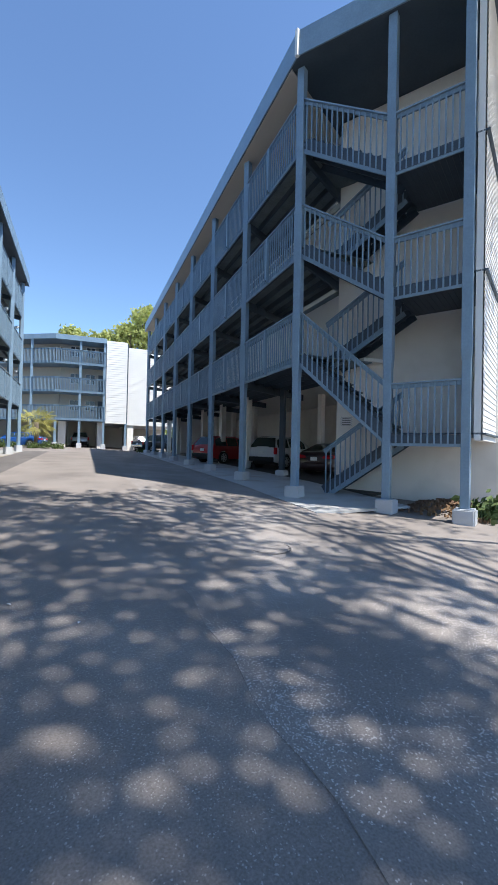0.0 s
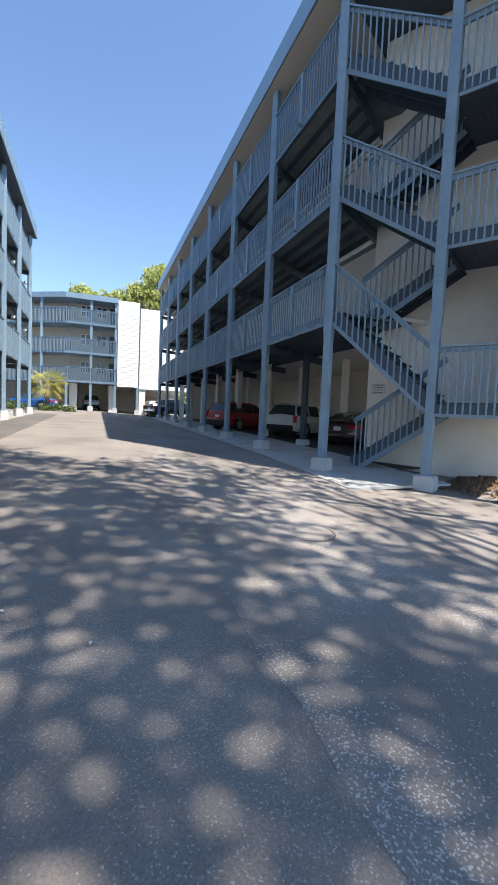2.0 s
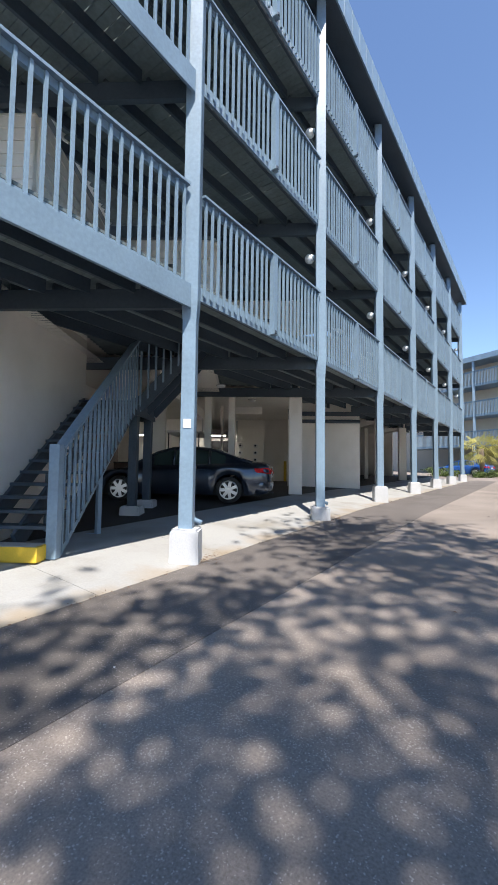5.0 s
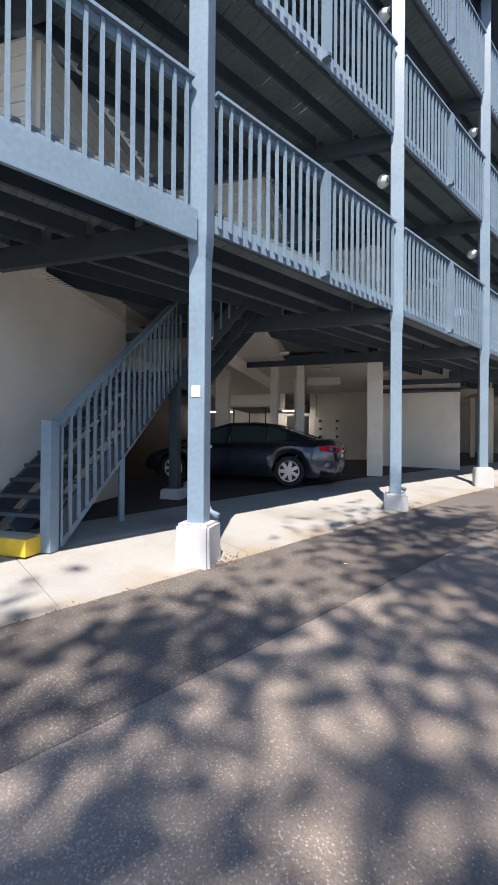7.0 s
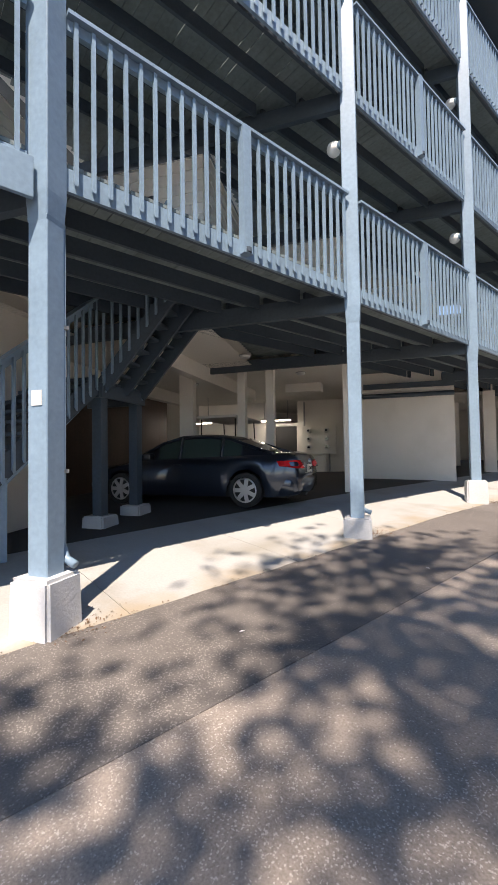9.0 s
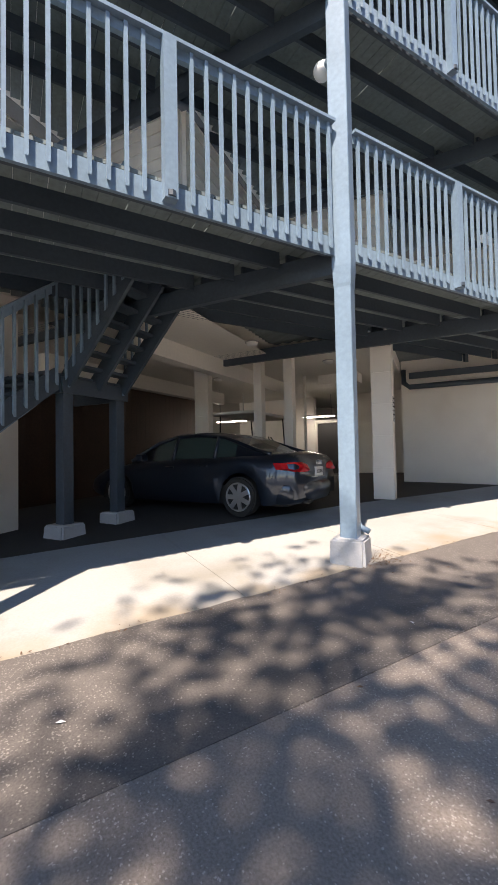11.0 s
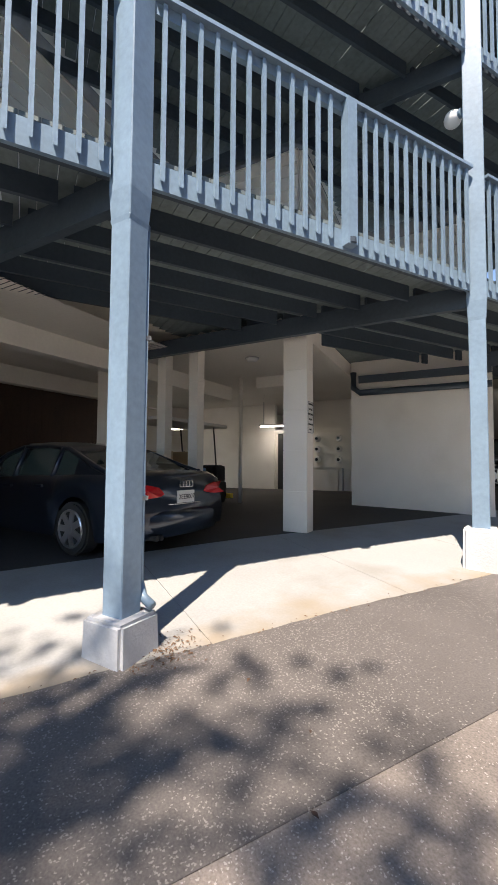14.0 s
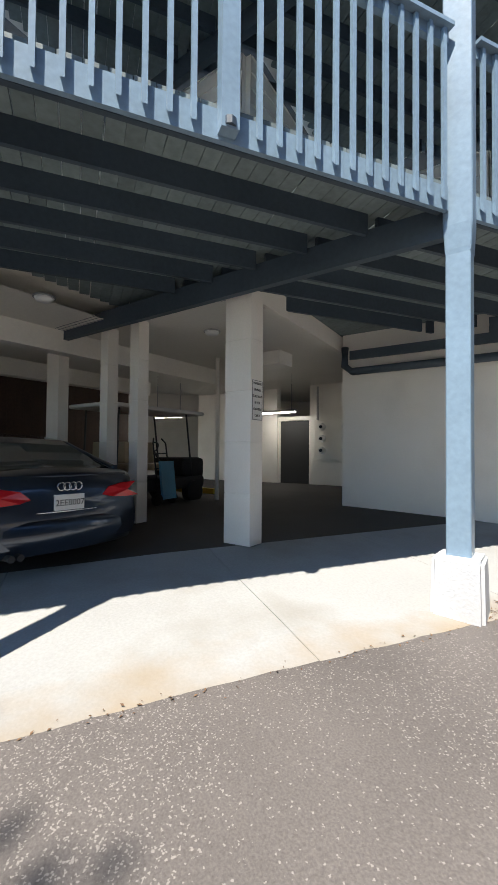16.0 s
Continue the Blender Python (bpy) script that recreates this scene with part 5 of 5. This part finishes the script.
for s in (-0.24, 0.24):
    bm = bmesh.new()
    bmesh.ops.create_cone(bm, cap_ends=True, segments=14, radius1=0.12, radius2=0.12, depth=0.05, matrix=Matrix.Translation((0, s, 0.12)) @ Matrix.Rotation(radians(90), 4, "X"))
    part("wheel", bm, M_DARK, ht)
# slim white steel pole and ceiling downstands
bm = bmesh.new()
q = at_grid(LY[3], 2.6, 2.6)
tube(bm, [(q.x, q.y, left_floor(q.x, q.y)), (q.x, q.y, 3.57)], 0.045, 10)
tagged(new("pole", mesh_of("pole", bm, M_WHITE, True)), "slim white steel pole holding the garage ceiling", "pole")
for back, lo in ((3.6, 3.2), (6.0, 3.1)):
    bm = bmesh.new()
    a, b = at_grid(LY[3], back, -3.2), at_grid(LY[3], back, 3.6)
    bar(bm, a + UP * (lo + 0.18), b + UP * (lo + 0.18), 0.25, 0.36)
    setting("ceiling_beam", bm, M_SOFFIT, "white boxed beam under the garage ceiling", "beam")
bm = bmesh.new()
a = at_grid(LY[3], 1.1, 2.9)
bar(bm, a + UP * 3.42, a + UP * 3.42 - D * 1.1, 0.5, 0.26)
setting("ceiling_duct", bm, M_SOFFIT, "white boxed duct under the soffit", "duct")
for back, along in ((2.2, -1.4), (1.4, 1.0), (4.8, 1.5)):
    q = at_grid(LY[3], back, along)
    bm = bmesh.new()
    bmesh.ops.create_cone(bm, cap_ends=True, segments=18, radius1=0.1, radius2=0.13, depth=0.06, matrix=Matrix.Translation((q.x, q.y, 3.525)))
    o = tagged(new("ceiling_light", mesh_of("ceiling_light", bm, M_LAMP, True)), "round white unlit ceiling light", "lamp", "garage ceiling lights")
    bm = bmesh.new()
    bmesh.ops.create_cone(bm, cap_ends=True, segments=18, radius1=0.14, radius2=0.14, depth=0.02, matrix=Matrix.Translation((q.x, q.y, 3.55)))
    part("base", bm, M_METAL, o)

# lit fluorescent fitting in the passage
M_TUBE = bpy.data.materials.new("lit_tube")
M_TUBE.use_nodes = True
M_TUBE.node_tree.nodes["Principled BSDF"].inputs["Emission Color"].default_value = (1, 0.97, 0.9, 1)
M_TUBE.node_tree.nodes["Principled BSDF"].inputs["Emission Strength"].default_value = 12.0
for q, rot in ((Vector((-12.9, 17.6, 2.75)), 32), (Vector((-14.2, 14.6, 2.6)), 32)):
    bm = bmesh.new()
    box(bm, -0.6, -0.06, -0.035, 0.6, 0.06, -0.002, 0.01)
    o = tagged(new("strip_light", mesh_of("strip_light", bm, M_TUBE)), "lit fluorescent strip light in the garage", "lamp", "garage strip lights")
    bm = bmesh.new()
    box(bm, -0.63, -0.08, 0.0, 0.63, 0.08, 0.05, 0.006)
    box(bm, -0.5, -0.01, 0.05, -0.48, 0.01, 3.87 - q.z if q.z < 3 else 0.06)
    box(bm, 0.48, -0.01, 0.05, 0.5, 0.01, 3.87 - q.z if q.z < 3 else 0.06)
    part("housing", bm, M_METAL, o)
    o.matrix_world = pose(q.x, q.y, q.z, 0, 0, rot)

# litter on the drive
rnd = random.Random(21)
for i in range(26):
    x, y = rnd.uniform(-3.9, 2.5), rnd.uniform(2.5, 13.5)
    bm = bmesh.new()
    s = rnd.uniform(0.012, 0.03)
    vs = [bm.verts.new((s * a, s * b, 0.006 + s * c)) for a, b, c in ((-1, 0, 0.1), (0, -0.5, 0.25), (1, 0, 0.05), (0, 0.5, 0.3))]
    bm.faces.new(vs)
    leaf = i % 3
    o = tagged(new("fallen_leaf" if leaf else "paper_scrap", mesh_of("litter", bm, M_BROWN if leaf == 1 else M_MULCH if leaf else M_SIGN)), "dry brown leaf lying on the asphalt" if leaf else "white scrap of paper on the asphalt", "litter", "litter on the drive")
    o.matrix_world = pose(x, y, ground_z(x, y) + 0.002, 0, 0, rnd.uniform(0, 360))

# notice by the stair tower, white trim on the roof corner
c = R1 + D * 2.505 - N * 0.45
notice("wall_notice", "small white notice on the tower wall", ["", "", "", ""], 0.4, 0.3, pose(c.x, c.y, 2.1, 0, 0, 212), 0.03)
bm = bmesh.new()
box(bm, -0.05, -0.05, SOFFIT - 0.02, 0.05, 0.05, TOP + 0.02, 0.006)
o = part("corner_trim", bm, M_SIDING, right, "white metal corner trim on the fascia")
o.matrix_basis = pose(RX - 0.36, RY[0] - 0.33, 0, 0, 0, 16)

# round iron cover in the drive
bm = bmesh.new()
bmesh.ops.create_cone(bm, cap_ends=True, segments=32, radius1=0.31, radius2=0.305, depth=0.02, matrix=Matrix.Translation((0, 0, 0.004)))
o = tagged(new("manhole_cover", mesh_of("manhole_cover", bm, M_COARSE)), "worn round manhole cover set in the asphalt", "manhole cover")
o.location = (2.38, 5.24, ground_z(2.38, 5.24) + 0.004)
bm = bmesh.new()
tube(bm, [(0.34 * math.cos(k * math.pi / 16), 0.34 * math.sin(k * math.pi / 16), 0.0) for k in range(33)], 0.009, 5)
part("rim", bm, M_NEWER, o)

# dry leaves and soil gathered along the slab edge and round the plinths
bm = bmesh.new()
rnd = random.Random(31)
for i in range(900):
    if i % 3:
        c = Vector((LX + 0.12, LY[rnd.choice((1, 2, 2, 3))] + 0.22, 0)) + Vector((rnd.gauss(0, 0.12), rnd.gauss(0, 0.16), 0))
    else:
        c = Vector((-4.03 + rnd.gauss(0, 0.035), rnd.uniform(2.5, 17), 0))
    z = left_floor(c.x, c.y) if c.x < -4.05 else ground_z(c.x, c.y) + 0.006
    e = Euler((rnd.gauss(0, 0.35), rnd.gauss(0, 0.35), rnd.uniform(0, 6.28))).to_matrix()
    r = rnd.uniform(0.006, 0.018)
    bm.faces.new([bm.verts.new(Vector((c.x, c.y, z + 0.005)) + e @ Vector(v) * r) for v in ((-1, 0, 0), (0, -0.45, 0.2), (1, 0, 0), (0, 0.45, 0.2))])
tagged(new("leaf_litter", mesh_of("leaf_litter", bm, M_MULCH)), "dry brown leaf litter along the concrete edge", "leaf litter", kind="stuff")
